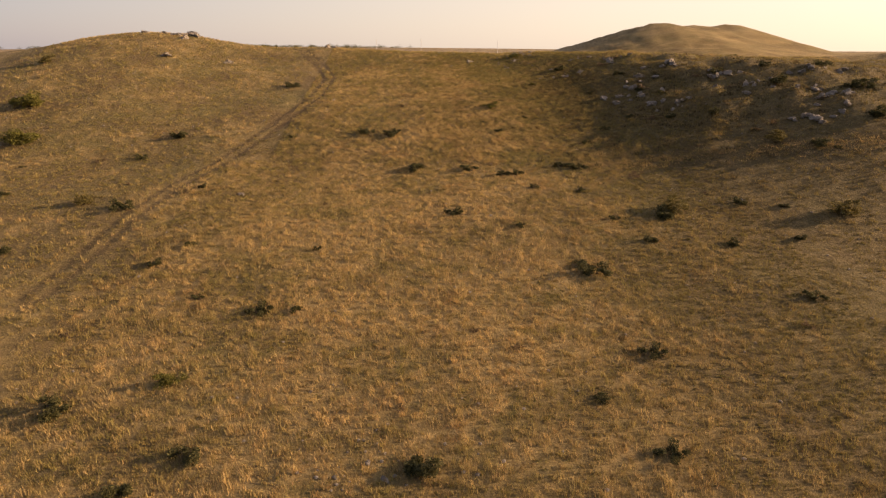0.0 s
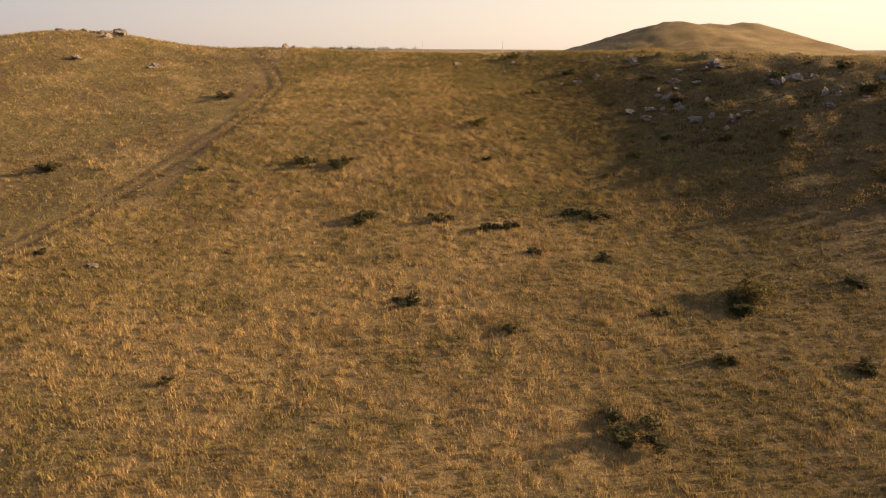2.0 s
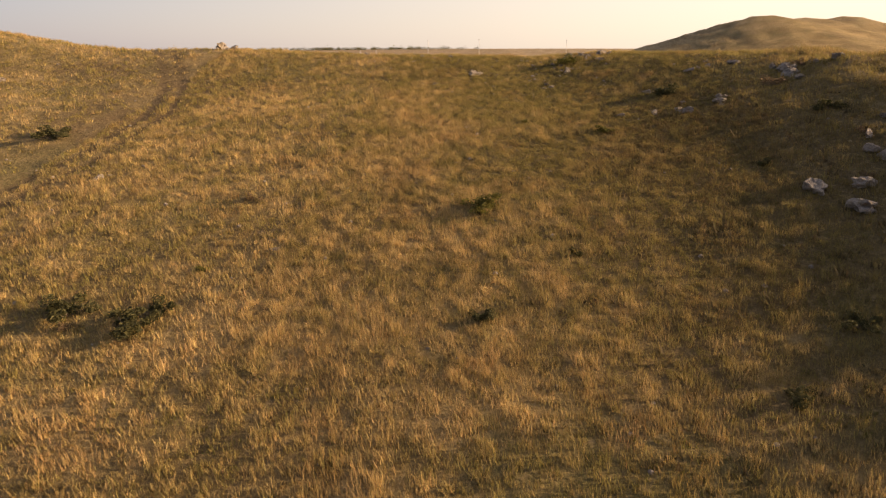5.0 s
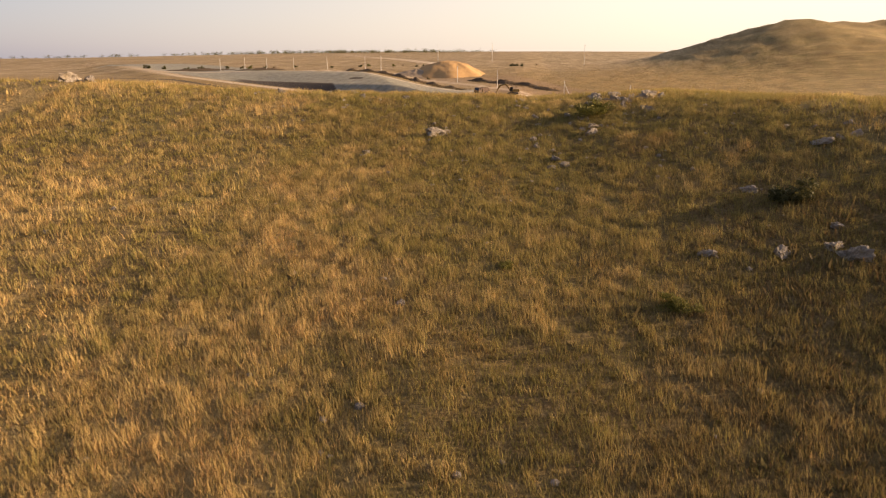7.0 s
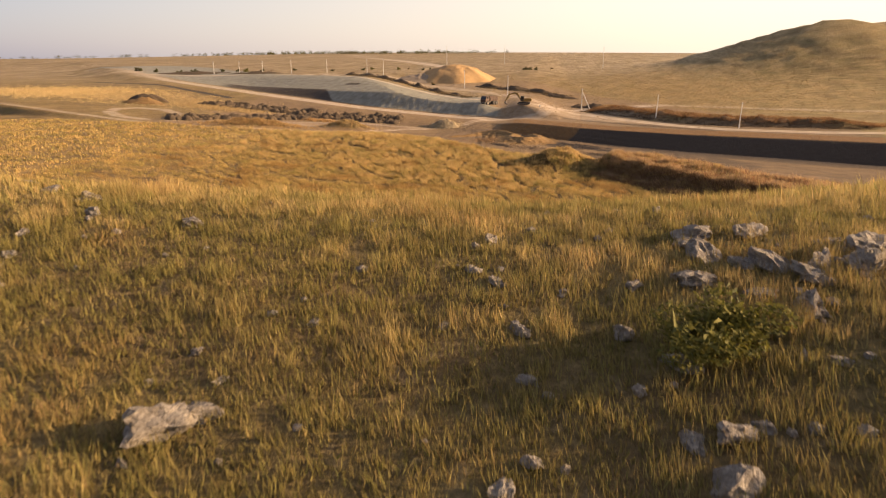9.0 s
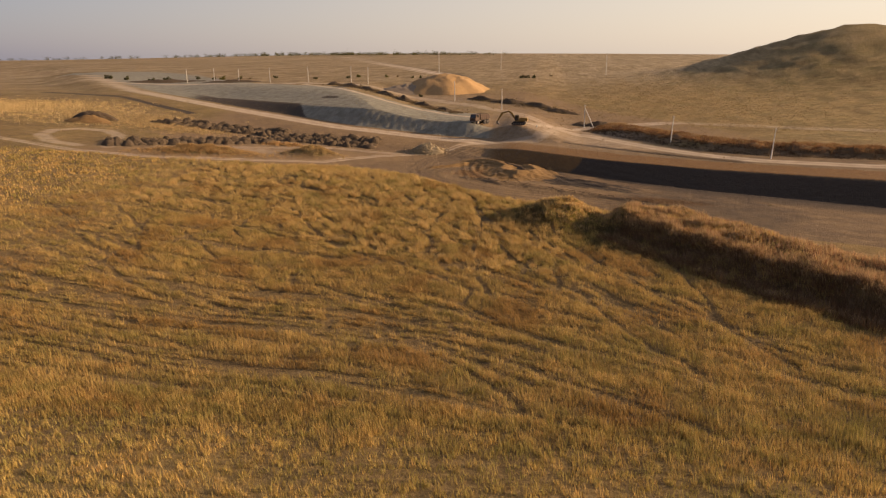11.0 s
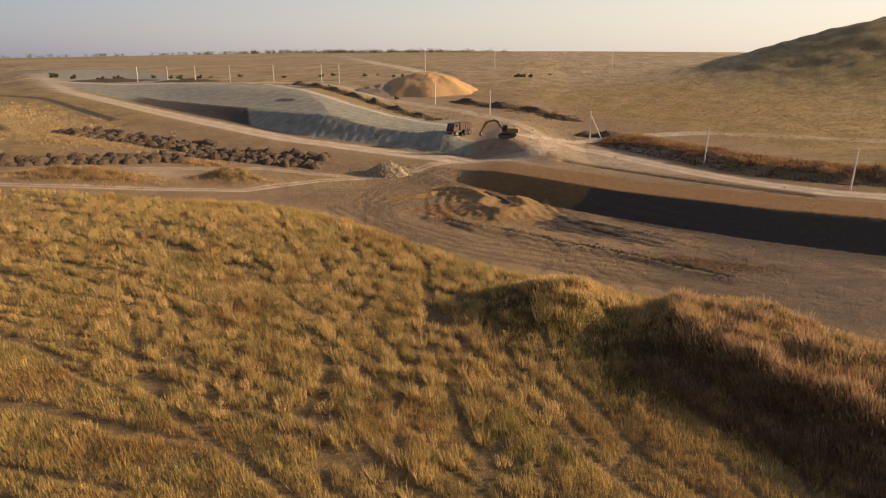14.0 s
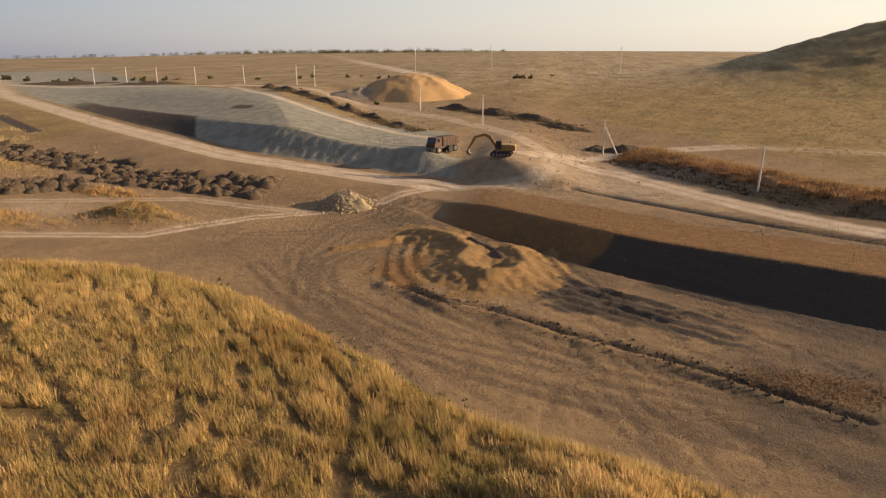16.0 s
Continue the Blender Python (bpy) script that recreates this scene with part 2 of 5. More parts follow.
def stamp_paths():
    """How far the hay is beaten down, on a fine raster of the field."""
    out = np.zeros((1280, 1420), np.float32)
    for k, p in enumerate(PATHS):
        q = np.array(p)
        d = np.hypot(*np.diff(q, axis=0).T)
        u = np.concatenate([[0], np.cumsum(d)])
        w = np.arange(0, u[-1], 0.08)
        i, j = ((np.interp(w, u, q[:, 1]) - 198) * 10).astype(int), ((np.interp(w, u, q[:, 0]) + 82) * 10).astype(int)
        ok = (i >= 0) & (i < 1280) & (j >= 0) & (j < 1420)
        out[i[ok], j[ok]] = 1.0 if k < 8 else 0.5 if k < 32 else 0.75 if k % 4 else 1.0
    g = np.exp(-0.5 * (np.arange(-6, 7) / 1.95) ** 2).astype(np.float32)
    for axis in (0, 1):
        pad = np.pad(out, [(6, 6) if axis == n else (0, 0) for n in (0, 1)])
        out = sum(g[m] * (pad[m:m + 1280] if axis == 0 else pad[:, m:m + 1420]) for m in range(13))
    return np.clip(out / 3.9, 0, 1)


BEATEN = stamp_paths()


def near(x, y, pts, half, soft=0.8):
    return 1 - ease(half, half + soft, line_distance(x, y, pts)[0])


def ruts(x, y, pts, half=0.95, wide=0.35):
    d = line_distance(x, y, pts)[0]
    return np.exp(-0.5 * ((d - half) / wide) ** 2)


def site_ruts(x, y):
    out = np.zeros(np.shape(x))
    sel = (y > 275) & (y < 362) & (x > -40) & (x < 70)
    for p in SITE_RUTS:
        out[sel] = np.maximum(out[sel], ruts(x[sel], y[sel], p, 0.9, 0.28))
    for p in CURVED_RUTS:
        out[sel] = np.maximum(out[sel], (0.45 if p[0][0] > -12 else 0.25) * np.exp(-0.5 * (line_distance(x[sel], y[sel], p)[0] / 0.4) ** 2))
    return out


def trodden(x, y):
    i, j = ((np.asarray(y) - 198) * 10).astype(int), ((np.asarray(x) + 82) * 10).astype(int)
    ok = (i >= 0) & (i < 1280) & (j >= 0) & (j < 1420)
    return np.where(ok, BEATEN[np.clip(i, 0, 1279), np.clip(j, 0, 1419)], 0.0)


def cover(x, y):
    """How far each kind of surface covers the ground, 0 to 1."""
    wob = 0.9 * waves(x, y, 6, 21) + 0.5 * waves(x, y, 2.3, 22)
    d, side, _ = line_distance(x, y, FIELD_EDGE)
    f = d * side + wob
    rd, rs, ra = line_distance(x, y, ROAD)
    n = -rd * rs
    td, ts, _ = line_distance(x, y, BANK_TOP)
    tn = -td * ts
    soil = ease(-0.6, 1.6, f) * (1 - ease(16, 34, n + 2 * wob)) * (1 - 0.9 * ease(-90, -125, x)) * (1 - ease(75, 110, x))
    pad = ease(0, 12, n) * np.exp(-0.5 * (((x + 2) / 18) ** 2 + ((y - 398) / 16) ** 2))
    soil = np.maximum(soil, 0.9 * ease(0.2, 0.5, pad))
    soil = np.maximum(soil, 0.75 * hill(x, y, -28, 470, 26, 14, 1.0))
    bare = line_distance(x, y, BARE_EDGE)
    soil = np.maximum(soil, 0.8 * ease(-4, 2, bare[0] * bare[1] + 2 * wob) * ease(22, 30, n) * ease(-20, 0, x) * (1 - ease(60, 90, x)))
    for cx, cy, sx, sy, tu in ((-77, 332, 9, 4.0, 8), (-112, 376, 18, 7, -22), (-50, 340.5, 5.2, 2.6, 0), (-120, 350, 22, 9, -10), (-66, 354.5, 5, 1.8, -8)):
        soil = soil * (1 - 0.95 * ease(0.35, 0.6, hill(x, y, cx, cy, sx, sy, 1.0, tu) + 0.12 * wob))
    dust = near(x, y, ROAD[5:], 3.2, 1.8) * (0.9 - 0.35 * np.exp(-0.5 * ((rd - 0.3) / 0.5) ** 2) - 0.3 * np.exp(-0.5 * ((rd - 2.6) / 0.4) ** 2))
    dust = np.maximum(dust, 0.55 * near(x, y, BACK_ROAD, 1.8, 2.0))
    dust = np.maximum(dust, 0.95 * near(x, y, FAR_ROAD, 3.0, 3.0))
    dust = np.maximum(dust, 0.7 * near(x, y, RIM_ROAD, 2.0, 2.0))
    dust = np.maximum(dust, 0.75 * near(x, y, SIDE_ROAD, 2.0, 1.6) * (1 - 0.5 * ease(50, 64, x)))
    dust = np.maximum(dust, 0.78 * near(x, y, RIGHT_ROAD, 1.9, 2.0) - 0.3 * near(x, y, RIGHT_ROAD, 0.2, 0.5))
    dust = np.maximum(dust, 0.22 * near(x, y, LOOP_ROAD, 1.2, 1.4) + 0.5 * ruts(x, y, LOOP_ROAD, 0.8, 0.3) * (1 + 0.25 * waves(x, y, 5, 26)))
    dust = np.maximum(dust, 0.2 * near(x, y, HEAP_ROAD, 1.2, 1.6) + 0.35 * ruts(x, y, HEAP_ROAD, 0.8, 0.35))
    dust = np.maximum(dust, 0.4 * hill(x, y, -67, 341, 7, 5, 1.0))
    dust = np.maximum(dust, 0.8 * near(x, y, CUT_RIM, 0.9, 1.2))
    dust = np.maximum(dust, 0.42 * hill(x, y, 26, 366, 20, 7, 1.0, -42) + 0.12 * waves(x, y, 2.2, 23) * hill(x, y, 24, 370, 16, 9, 1.0, -42))
    dust = np.maximum(dust, 0.36 * hill(x, y, 20, 380, 22, 18, 1.0) + 0.3 * hill(x, y, -35, 455, 45, 16, 1.0, -40))
    dust = np.maximum(dust, 0.5 * near(x, y, TURN_LOOP, 1.5, 1.2))
    dust = np.clip(dust * (1 + 0.25 * wob), 0, 1)
    clay = ease(-0.4, 0.4, tn) * (1 - ease(10, 12.5, tn + 0.6 * wob)) * ease(-6, 6, x)
    clay = np.maximum(clay, ease(0.3, 0.6, hill(x, y, 35.4, 301, 6, 2.3, 1.0, -10) + 0.15 * wob))
    clay = np.maximum(clay, 0.8 * ease(0.3, 0.75, hill(x, y, 0, 326, 9, 6, 1.0, 10) + 0.15 * wob))
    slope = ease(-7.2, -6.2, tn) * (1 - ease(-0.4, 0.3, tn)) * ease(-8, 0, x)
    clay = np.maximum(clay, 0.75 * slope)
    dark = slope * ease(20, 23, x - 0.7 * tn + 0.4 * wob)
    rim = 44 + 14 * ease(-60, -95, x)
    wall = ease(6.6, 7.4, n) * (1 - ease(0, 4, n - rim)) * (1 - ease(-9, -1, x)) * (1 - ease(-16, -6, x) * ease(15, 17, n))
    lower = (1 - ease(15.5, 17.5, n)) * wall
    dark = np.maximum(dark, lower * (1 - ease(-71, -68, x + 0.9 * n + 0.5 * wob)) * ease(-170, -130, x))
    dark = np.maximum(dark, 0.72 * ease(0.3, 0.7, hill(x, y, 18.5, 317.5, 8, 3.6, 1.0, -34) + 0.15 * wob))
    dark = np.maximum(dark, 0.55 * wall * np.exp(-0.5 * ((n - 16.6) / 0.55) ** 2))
    dark = np.maximum(dark, near(x, y, [(-237, 479), (-181, 452), (-121, 407.5)], 1.2, 1.0))
    dark = np.maximum(dark, 0.9 * ease(0.4, 0.7, hill(x, y, -82, 476, 5, 3.5, 1.0, 30)))
    dark = np.maximum(dark, 0.7 * ease(0.4, 0.7, hill(x, y, -74, 432, 5, 2.2, 1.0, -30) + 0.1 * wob))
    dark = np.maximum(dark, 0.5 * near(x - 9, y, FAR_ROAD, 2.0, 2.0))
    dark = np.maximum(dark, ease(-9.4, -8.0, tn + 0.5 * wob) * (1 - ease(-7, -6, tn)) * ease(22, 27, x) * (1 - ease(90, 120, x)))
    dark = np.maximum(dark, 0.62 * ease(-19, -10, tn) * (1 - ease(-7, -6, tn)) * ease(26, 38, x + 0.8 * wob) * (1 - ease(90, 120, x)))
    turned = ease(-22.5, -19, tn + wob) * (1 - ease(-13, -10, tn + wob)) * ease(8, 14, x + wob) * (1 - ease(28, 37, x + wob))
    dark = np.maximum(dark, turned * (0.72 + 0.3 * np.sin(tn * 2.9 + 1.5 * waves(x, y, 7, 27)) + 0.1 * waves(x, y, 2.5, 28)))
    # shade inside the verge ditch, put into the ground colour
    dark = np.maximum(dark, 0.7 * near(x, y, VERGE, 0.35, 0.7))
    dark = np.maximum(dark, (0.5 + 0.08 * wob) * ease(0.2, 0.6, hill(x, y, 42, 296, 14, 12, 1.0, -25)))
    dark = np.maximum(dark, 0.36 * ease(0.3, 0.7, hill(x, y, 8, 334, 10, 9, 1.0, -35) + 0.12 * wob))
    dark = np.maximum(dark, 0.6 * near(x, y, DITCH, 0.5, 0.5))
    gold = ease(178, 205, y) * (1 - ease(-2, 1, f)) + ease(25, 60, n) * (1 - ease(60, 110, x + 0.1 * (y - 400))) * (0.8 - 0.4 * ease(0, 30, x)) + ease(-75, -110, x) * ease(300, 340, y) * 0.7
    return dict(soil=np.clip(soil, 0, 1), dust=dust, clay=np.clip(clay, 0, 1), grey=np.clip(wall * (1 - 0.12 * ease(16, 18, n)), 0, 1), dark=np.clip(dark, 0, 1), gold=np.clip(gold, 0, 1), f=f, n=n, tn=tn)


def relief(x, y, c):
    """Ruts, clods and rough ground on top of the lie of the land."""
    z = -0.14 * trodden(x, y)
    z = z - 0.10 * ruts(x, y, HILL_TRACK) * (y < 170)
    site = (y > 285) & (y < 480)
    xs, ys = x[site], y[site]
    v = -0.10 * ruts(xs, ys, LOOP_ROAD) - 0.75 * np.exp(-0.5 * (line_distance(xs, ys, DITCH)[0] / 0.5) ** 2) - 0.55 * np.exp(-0.5 * (line_distance(xs, ys, VERGE)[0] / 0.6) ** 2)
    dd = line_distance(xs, ys, DITCH)
    v = v + 0.5 * np.exp(-0.5 * ((dd[0] * dd[1] + 1.2) / 0.8) ** 2)
    for p in CURVED_RUTS:
        rut = line_distance(xs, ys, p)[0]
        deep = 1.0 if p[0][0] > -12 else 0.3
        v = v - deep * (0.11 * np.exp(-0.5 * (rut / 0.42) ** 2) - 0.07 * np.exp(-0.5 * ((rut - 0.95) / 0.35) ** 2))
    v = v - 0.07 * site_ruts(xs, ys)
    v = v + c["soil"][site] * (0.02 * waves(xs, ys, 4, 31) + 0.012 * waves(xs, ys, 1.6, 32))
    v = v + c["dark"][site] * 0.08 * waves(xs, ys, 1.6, 33) + c["grey"][site] * (0.05 * waves(xs, ys, 5, 34) + 0.03 * waves(xs, ys, 2, 35))
    for off in (2.2, 3.4, 5.0, 6.6, 8.2):
        v = v - 0.05 * np.exp(-0.5 * ((c["tn"][site] - off) / 0.25) ** 2) * ease(0, 8, xs)
    rough = c["dark"][site] * np.exp(-0.5 * (((xs - 20) / 10) ** 2 + ((ys - 318) / 8) ** 2))
    v = v + 0.22 * rough * np.sin((xs * 0.55 + ys * 0.83) * 3.6 + waves(xs, ys, 4, 36))
    z[site] = z[site] + v
    return z


def true_ground(x, y):
    """The height of the ground sheet itself, between its corners."""
    x, y = np.atleast_1d(np.asarray(x, float)), np.atleast_1d(np.asarray(y, float))
    i, j = np.clip(np.searchsorted(GX, x) - 1, 0, len(GX) - 2), np.clip(np.searchsorted(GY, y) - 1, 0, len(GY) - 2)
    u, v = (x - GX[i]) / (GX[i + 1] - GX[i]), (y - GY[j]) / (GY[j + 1] - GY[j])
    g = gz.reshape(len(GY), len(GX))
    return (g[j, i] * (1 - u) + g[j, i + 1] * u) * (1 - v) + (g[j + 1, i] * (1 - u) + g[j + 1, i + 1] * u) * v


def at(x, y, lift=0.0):
    return float(true_ground(x, y)[0]) + lift


# ---------------- materials ----------------
class Nodes:
    """A short way to write node trees."""

    def __init__(self, name, rough=0.9):
        self.mat = bpy.data.materials.new(name)
        self.mat.use_nodes = True
        self.t = self.mat.node_tree
        self.b = self.t.nodes["Principled BSDF"]
        self.b.inputs["Roughness"].default_value = rough
        self.b.inputs["Specular IOR Level"].default_value = 0.2
        self.pos = self.t.nodes.new("ShaderNodeNewGeometry").outputs["Position"]

    def add(self, kind, **props):
        n = self.t.nodes.new(kind)
        for k, v in props.items():
            if k == "op":
                n.operation = v
            elif k == "attr":
                n.attribute_name = v
        return n

    def put(self, sock, v):
        if hasattr(v, "is_linked"):
            self.t.links.new(v, sock)
        else:
            sock.default_value = v

    def noise(self, scale, detail=4, rough=0.6, stretch=None, lo=0.35, hi=0.65, vec=None):
        n = self.add("ShaderNodeTexNoise")
        v = vec or self.pos
        if stretch:
            m = self.add("ShaderNodeMapping")
            self.put(m.inputs["Vector"], v)
            m.inputs["Scale"].default_value = stretch
            v = m.outputs[0]
        self.put(n.inputs["Vector"], v)
        n.inputs["Scale"].default_value, n.inputs["Detail"].default_value, n.inputs["Roughness"].default_value = scale, detail, rough
        return self.span(n.outputs["Fac"], lo, hi)

    def span(self, v, lo, hi, a=0.0, b=1.0):
        n = self.add("ShaderNodeMapRange")
        self.put(n.inputs["Value"], v)
        for k, w in (("From Min", lo), ("From Max", hi), ("To Min", a), ("To Max", b)):
            n.inputs[k].default_value = w
        return n.outputs[0]

    def calc(self, op, a, b=0.0):
        n = self.add("ShaderNodeMath", op=op)
        self.put(n.inputs[0], a)
        self.put(n.inputs[1], b)
        return n.outputs[0]

    def mix(self, fac, a, b):
        n = self.add("ShaderNodeMix")
        n.data_type = "RGBA"
        self.put(n.inputs[0], fac)
        for s, v in ((n.inputs[6], a), (n.inputs[7], b)):
            self.put(s, (*v, 1) if isinstance(v, tuple) else v)
        return n.outputs[2]

    def attr(self, name):
        n = self.add("ShaderNodeAttribute", attr=name)
        s = self.add("ShaderNodeSeparateColor")
        self.put(s.inputs[0], n.outputs["Color"])
        return n.outputs["Color"], s.outputs

    def bump(self, h, strength=0.5, dist=0.05):
        n = self.add("ShaderNodeBump")
        n.inputs["Strength"].default_value, n.inputs["Distance"].default_value = strength, dist
        self.put(n.inputs["Height"], h)
        self.put(self.b.inputs["Normal"], n.outputs[0])

    def color(self, c):
        self.put(self.b.inputs["Base Color"], (*c, 1) if isinstance(c, tuple) else c)
        return self.mat


def plain(name, a, b, scale=3.0, rough=0.8, metal=0.0, bump=0.3, dist=0.02):
    """A worn surface between two tones, at two scales."""
    k = Nodes(name, rough)
    g = k.calc("ADD", k.calc("MULTIPLY", k.noise(scale, 5, 0.65, lo=0.3, hi=0.7), 0.6), k.calc("MULTIPLY", k.noise(scale * 9, 3, lo=0.3, hi=0.7), 0.4))
    k.b.inputs["Metallic"].default_value = metal
    if bump:
        k.bump(g, bump, dist)
    return k.color(k.mix(g, a, b))


def ground_material():
    k = Nodes("ground_cover", 0.95)
    _, (soil, dust, clay) = k.attr("cover_a")
    _, (grey, dark, gold) = k.attr("cover_b")
    _, (green, track, far) = k.attr("cover_c")
    _, (low, _, _) = k.attr("cover_d")
    big, mid, fine = k.noise(0.09, 4, lo=0.36, hi=0.64), k.noise(0.8, 5, 0.65), k.noise(6, 4, 0.7, lo=0.3, hi=0.7)
    grain = k.noise(26, 3, 0.7, lo=0.3, hi=0.7)
    straw = k.mix(mid, (0.38, 0.262, 0.105), (0.26, 0.175, 0.07))
    straw = k.mix(k.calc("MULTIPLY", fine, 0.6), straw, (0.52, 0.385, 0.17))
    olive = k.mix(fine, (0.125, 0.105, 0.034), (0.215, 0.175, 0.06))
    grass = k.mix(k.span(k.calc("ADD", k.calc("MULTIPLY", green, 0.9), k.calc("MULTIPLY", mid, 0.35)), 0.25, 0.9), straw, olive)
    # dry stubble of the far plain, paled and greyed to stand for distance haze
    hazed_stub = k.mix(k.noise(0.03, 6, 0.65, stretch=(0.35, 1.6, 1), lo=0.4, hi=0.6), (0.62, 0.485, 0.32), (0.50, 0.385, 0.25))
    golden = k.mix(mid, (0.40, 0.25, 0.088), (0.27, 0.165, 0.056))
    grass = k.mix(k.calc("MULTIPLY", gold, 0.8), grass, k.mix(k.calc("MULTIPLY", green, 0.6), golden, olive))
    grass = k.mix(k.calc("MULTIPLY", far, 0.85), grass, k.mix(k.calc("MULTIPLY", green, 0.5), hazed_stub, olive))
    patch = k.calc("MULTIPLY", k.noise(0.32, 7, 0.7, lo=0.47, hi=0.62), k.noise(2.6, 4, 0.7, lo=0.3, hi=0.7))
    rough = k.noise(0.07, 8, 0.65, stretch=(1, 1, 2.5), lo=0.43, hi=0.57)
    grass = k.mix(k.calc("MULTIPLY", k.calc("MULTIPLY", rough, green), 0.85), grass, (0.19, 0.115, 0.05))
    grass = k.mix(k.calc("MULTIPLY", k.calc("MULTIPLY", gold, k.noise(0.16, 8, 0.72, stretch=(0.6, 1, 1), lo=0.42, hi=0.6)), 0.62), grass, (0.17, 0.105, 0.045))
    contour = k.noise(0.22, 6, 0.7, stretch=(0.3, 0.3, 2.2), lo=0.44, hi=0.58)
    grass = k.mix(k.calc("MULTIPLY", k.calc("MULTIPLY", contour, k.span(green, 0.35, 0.9)), 0.6), grass, (0.11, 0.078, 0.034))
    stalk = k.noise(5.5, 5, 0.75, stretch=(1, 0.3, 0.3), lo=0.42, hi=0.62)
    grass = k.mix(k.calc("MULTIPLY", stalk, 0.4), grass, (0.15, 0.10, 0.042))
    grass = k.mix(k.calc("MULTIPLY", patch, 0.45), grass, (0.085, 0.062, 0.03))
    grass = k.mix(k.calc("MULTIPLY", k.noise(4.5, 5, 0.75, stretch=(1, 1, 0.3), lo=0.5, hi=0.75), 0.45), grass, (0.40, 0.275, 0.125))
    grass = k.mix(k.calc("MULTIPLY", track, 0.9), grass, (0.075, 0.048, 0.024))
    # low: dark growth together with the spur's shade, put into the ground colour
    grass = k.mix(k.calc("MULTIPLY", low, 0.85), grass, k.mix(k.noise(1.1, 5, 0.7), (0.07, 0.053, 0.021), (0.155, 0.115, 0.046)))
    speck = k.noise(9, 7, 0.78, lo=0.42, hi=0.58)
    grass = k.mix(k.calc("MULTIPLY", speck, 0.4), grass, (0.055, 0.04, 0.017))
    grass = k.mix(k.calc("MULTIPLY", k.noise(3.2, 7, 0.75, lo=0.5, hi=0.66), 0.4), grass, (0.40, 0.285, 0.125))
    earth = k.mix(mid, (0.258, 0.170, 0.086), (0.178, 0.114, 0.055))
    earth = k.mix(k.calc("MULTIPLY", fine, 0.5), earth, (0.315, 0.214, 0.116))
    earth = k.mix(k.calc("MULTIPLY", k.noise(0.13, 5, 0.65, lo=0.45, hi=0.6), 0.5), earth, (0.155, 0.105, 0.06))
    earth = k.mix(k.calc("MULTIPLY", track, 0.75), earth, (0.105, 0.073, 0.045))

    def lay(under, mask, over, rag=0.5):
        m = k.span(k.calc("ADD", mask, k.calc("MULTIPLY", k.calc("SUBTRACT", fine, 0.5), rag)), 0.3, 0.7)
        return k.mix(m, under, over)

    grass = k.mix(0.08, grass, (0.035, 0.022, 0.01))
    earth = k.mix(0.12, earth, (0.03, 0.02, 0.012))
    c = lay(grass, soil, earth, 0.5)
    c = lay(c, grey, k.mix(k.noise(0.35, 5, stretch=(1, 1, 0.25)), (0.165, 0.155, 0.116), (0.25, 0.238, 0.185)), 0.3)
    c = lay(c, clay, k.mix(mid, (0.192, 0.105, 0.039), (0.135, 0.072, 0.027)), 0.15)
    pale = k.mix(mid, (0.53, 0.435, 0.325), (0.38, 0.30, 0.21))
    c = k.mix(k.span(k.calc("ADD", dust, k.calc("MULTIPLY", k.calc("SUBTRACT", mid, 0.5), 0.35)), 0.1, 0.95), c, pale)
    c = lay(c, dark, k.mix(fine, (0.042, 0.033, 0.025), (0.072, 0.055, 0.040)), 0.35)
    k.bump(k.calc("ADD", k.calc("ADD", k.calc("MULTIPLY", fine, 0.6), k.calc("MULTIPLY", grain, 0.25)), k.calc("MULTIPLY", mid, 1.2)), 0.8, 0.12)
    return k.color(c)


# ---------------- ground ----------------
def outward(start, first, sign, reach):
    out, d, v = [], first, start
    while abs(v) < reach:
        d *= 1.1
        v += sign * d
        out.append(v)
    return out


GX = np.array(outward(-140, 1.2, -1, 4500)[::-1] + list(np.arange(-140, -75, 1.2)) + list(np.arange(-75, -55, 0.8)) + list(np.arange(-55, 45, 0.48)) + list(np.arange(45, 70, 0.8)) + list(np.arange(70, 120.5, 1.0)) + outward(120, 1.0, 1, 4500))
GY = np.array(outward(15, 1.0, -1, 1500)[::-1] + list(np.arange(15, 200, 0.95)) + list(np.arange(200, 285, 0.6)) + list(np.arange(285, 400, 0.45)) + list(np.arange(400, 500, 0.9)) + outward(500, 0.9, 1, 4700))
gx, gy = np.meshgrid(GX, GY)
gx, gy = gx.ravel(), gy.ravel()
kinds = cover(gx, gy)
gz = ground_height(gx, gy) + relief(gx, gy, kinds)


def greenness(x, y):
    g = 0.5 + 0.28 * waves(x, y, 22, 41) + 0.26 * waves(x, y, 6, 42) + 0.24 * waves(x, y, 2.4, 43)
    g = g + 0.45 * ease(8, 34, x + 0.1 * (y - 60)) * (y < 135) + 0.2 * ease(-22, -50, x) * (y < 140) - 0.35 * hill(x, y, 0, 62, 16, 26, 1.0) - 0.3 * hill(x, y, -4, 126, 12, 18, 1.0) + 0.2 * hill(x, y, -22, 118, 14, 20, 1.0) + 0.45 * hill(x, y, 14, 143, 20, 12, 1.0)
    g = g - 0.1 * hill(x, y, 200, 590, 70, 70, 1.0) - 0.25 * hill(x, y, 80, 450, 50, 40, 1.0) - 0.25 * ease(200, 240, y) * (y < 320)
    return np.clip(g, 0, 1)


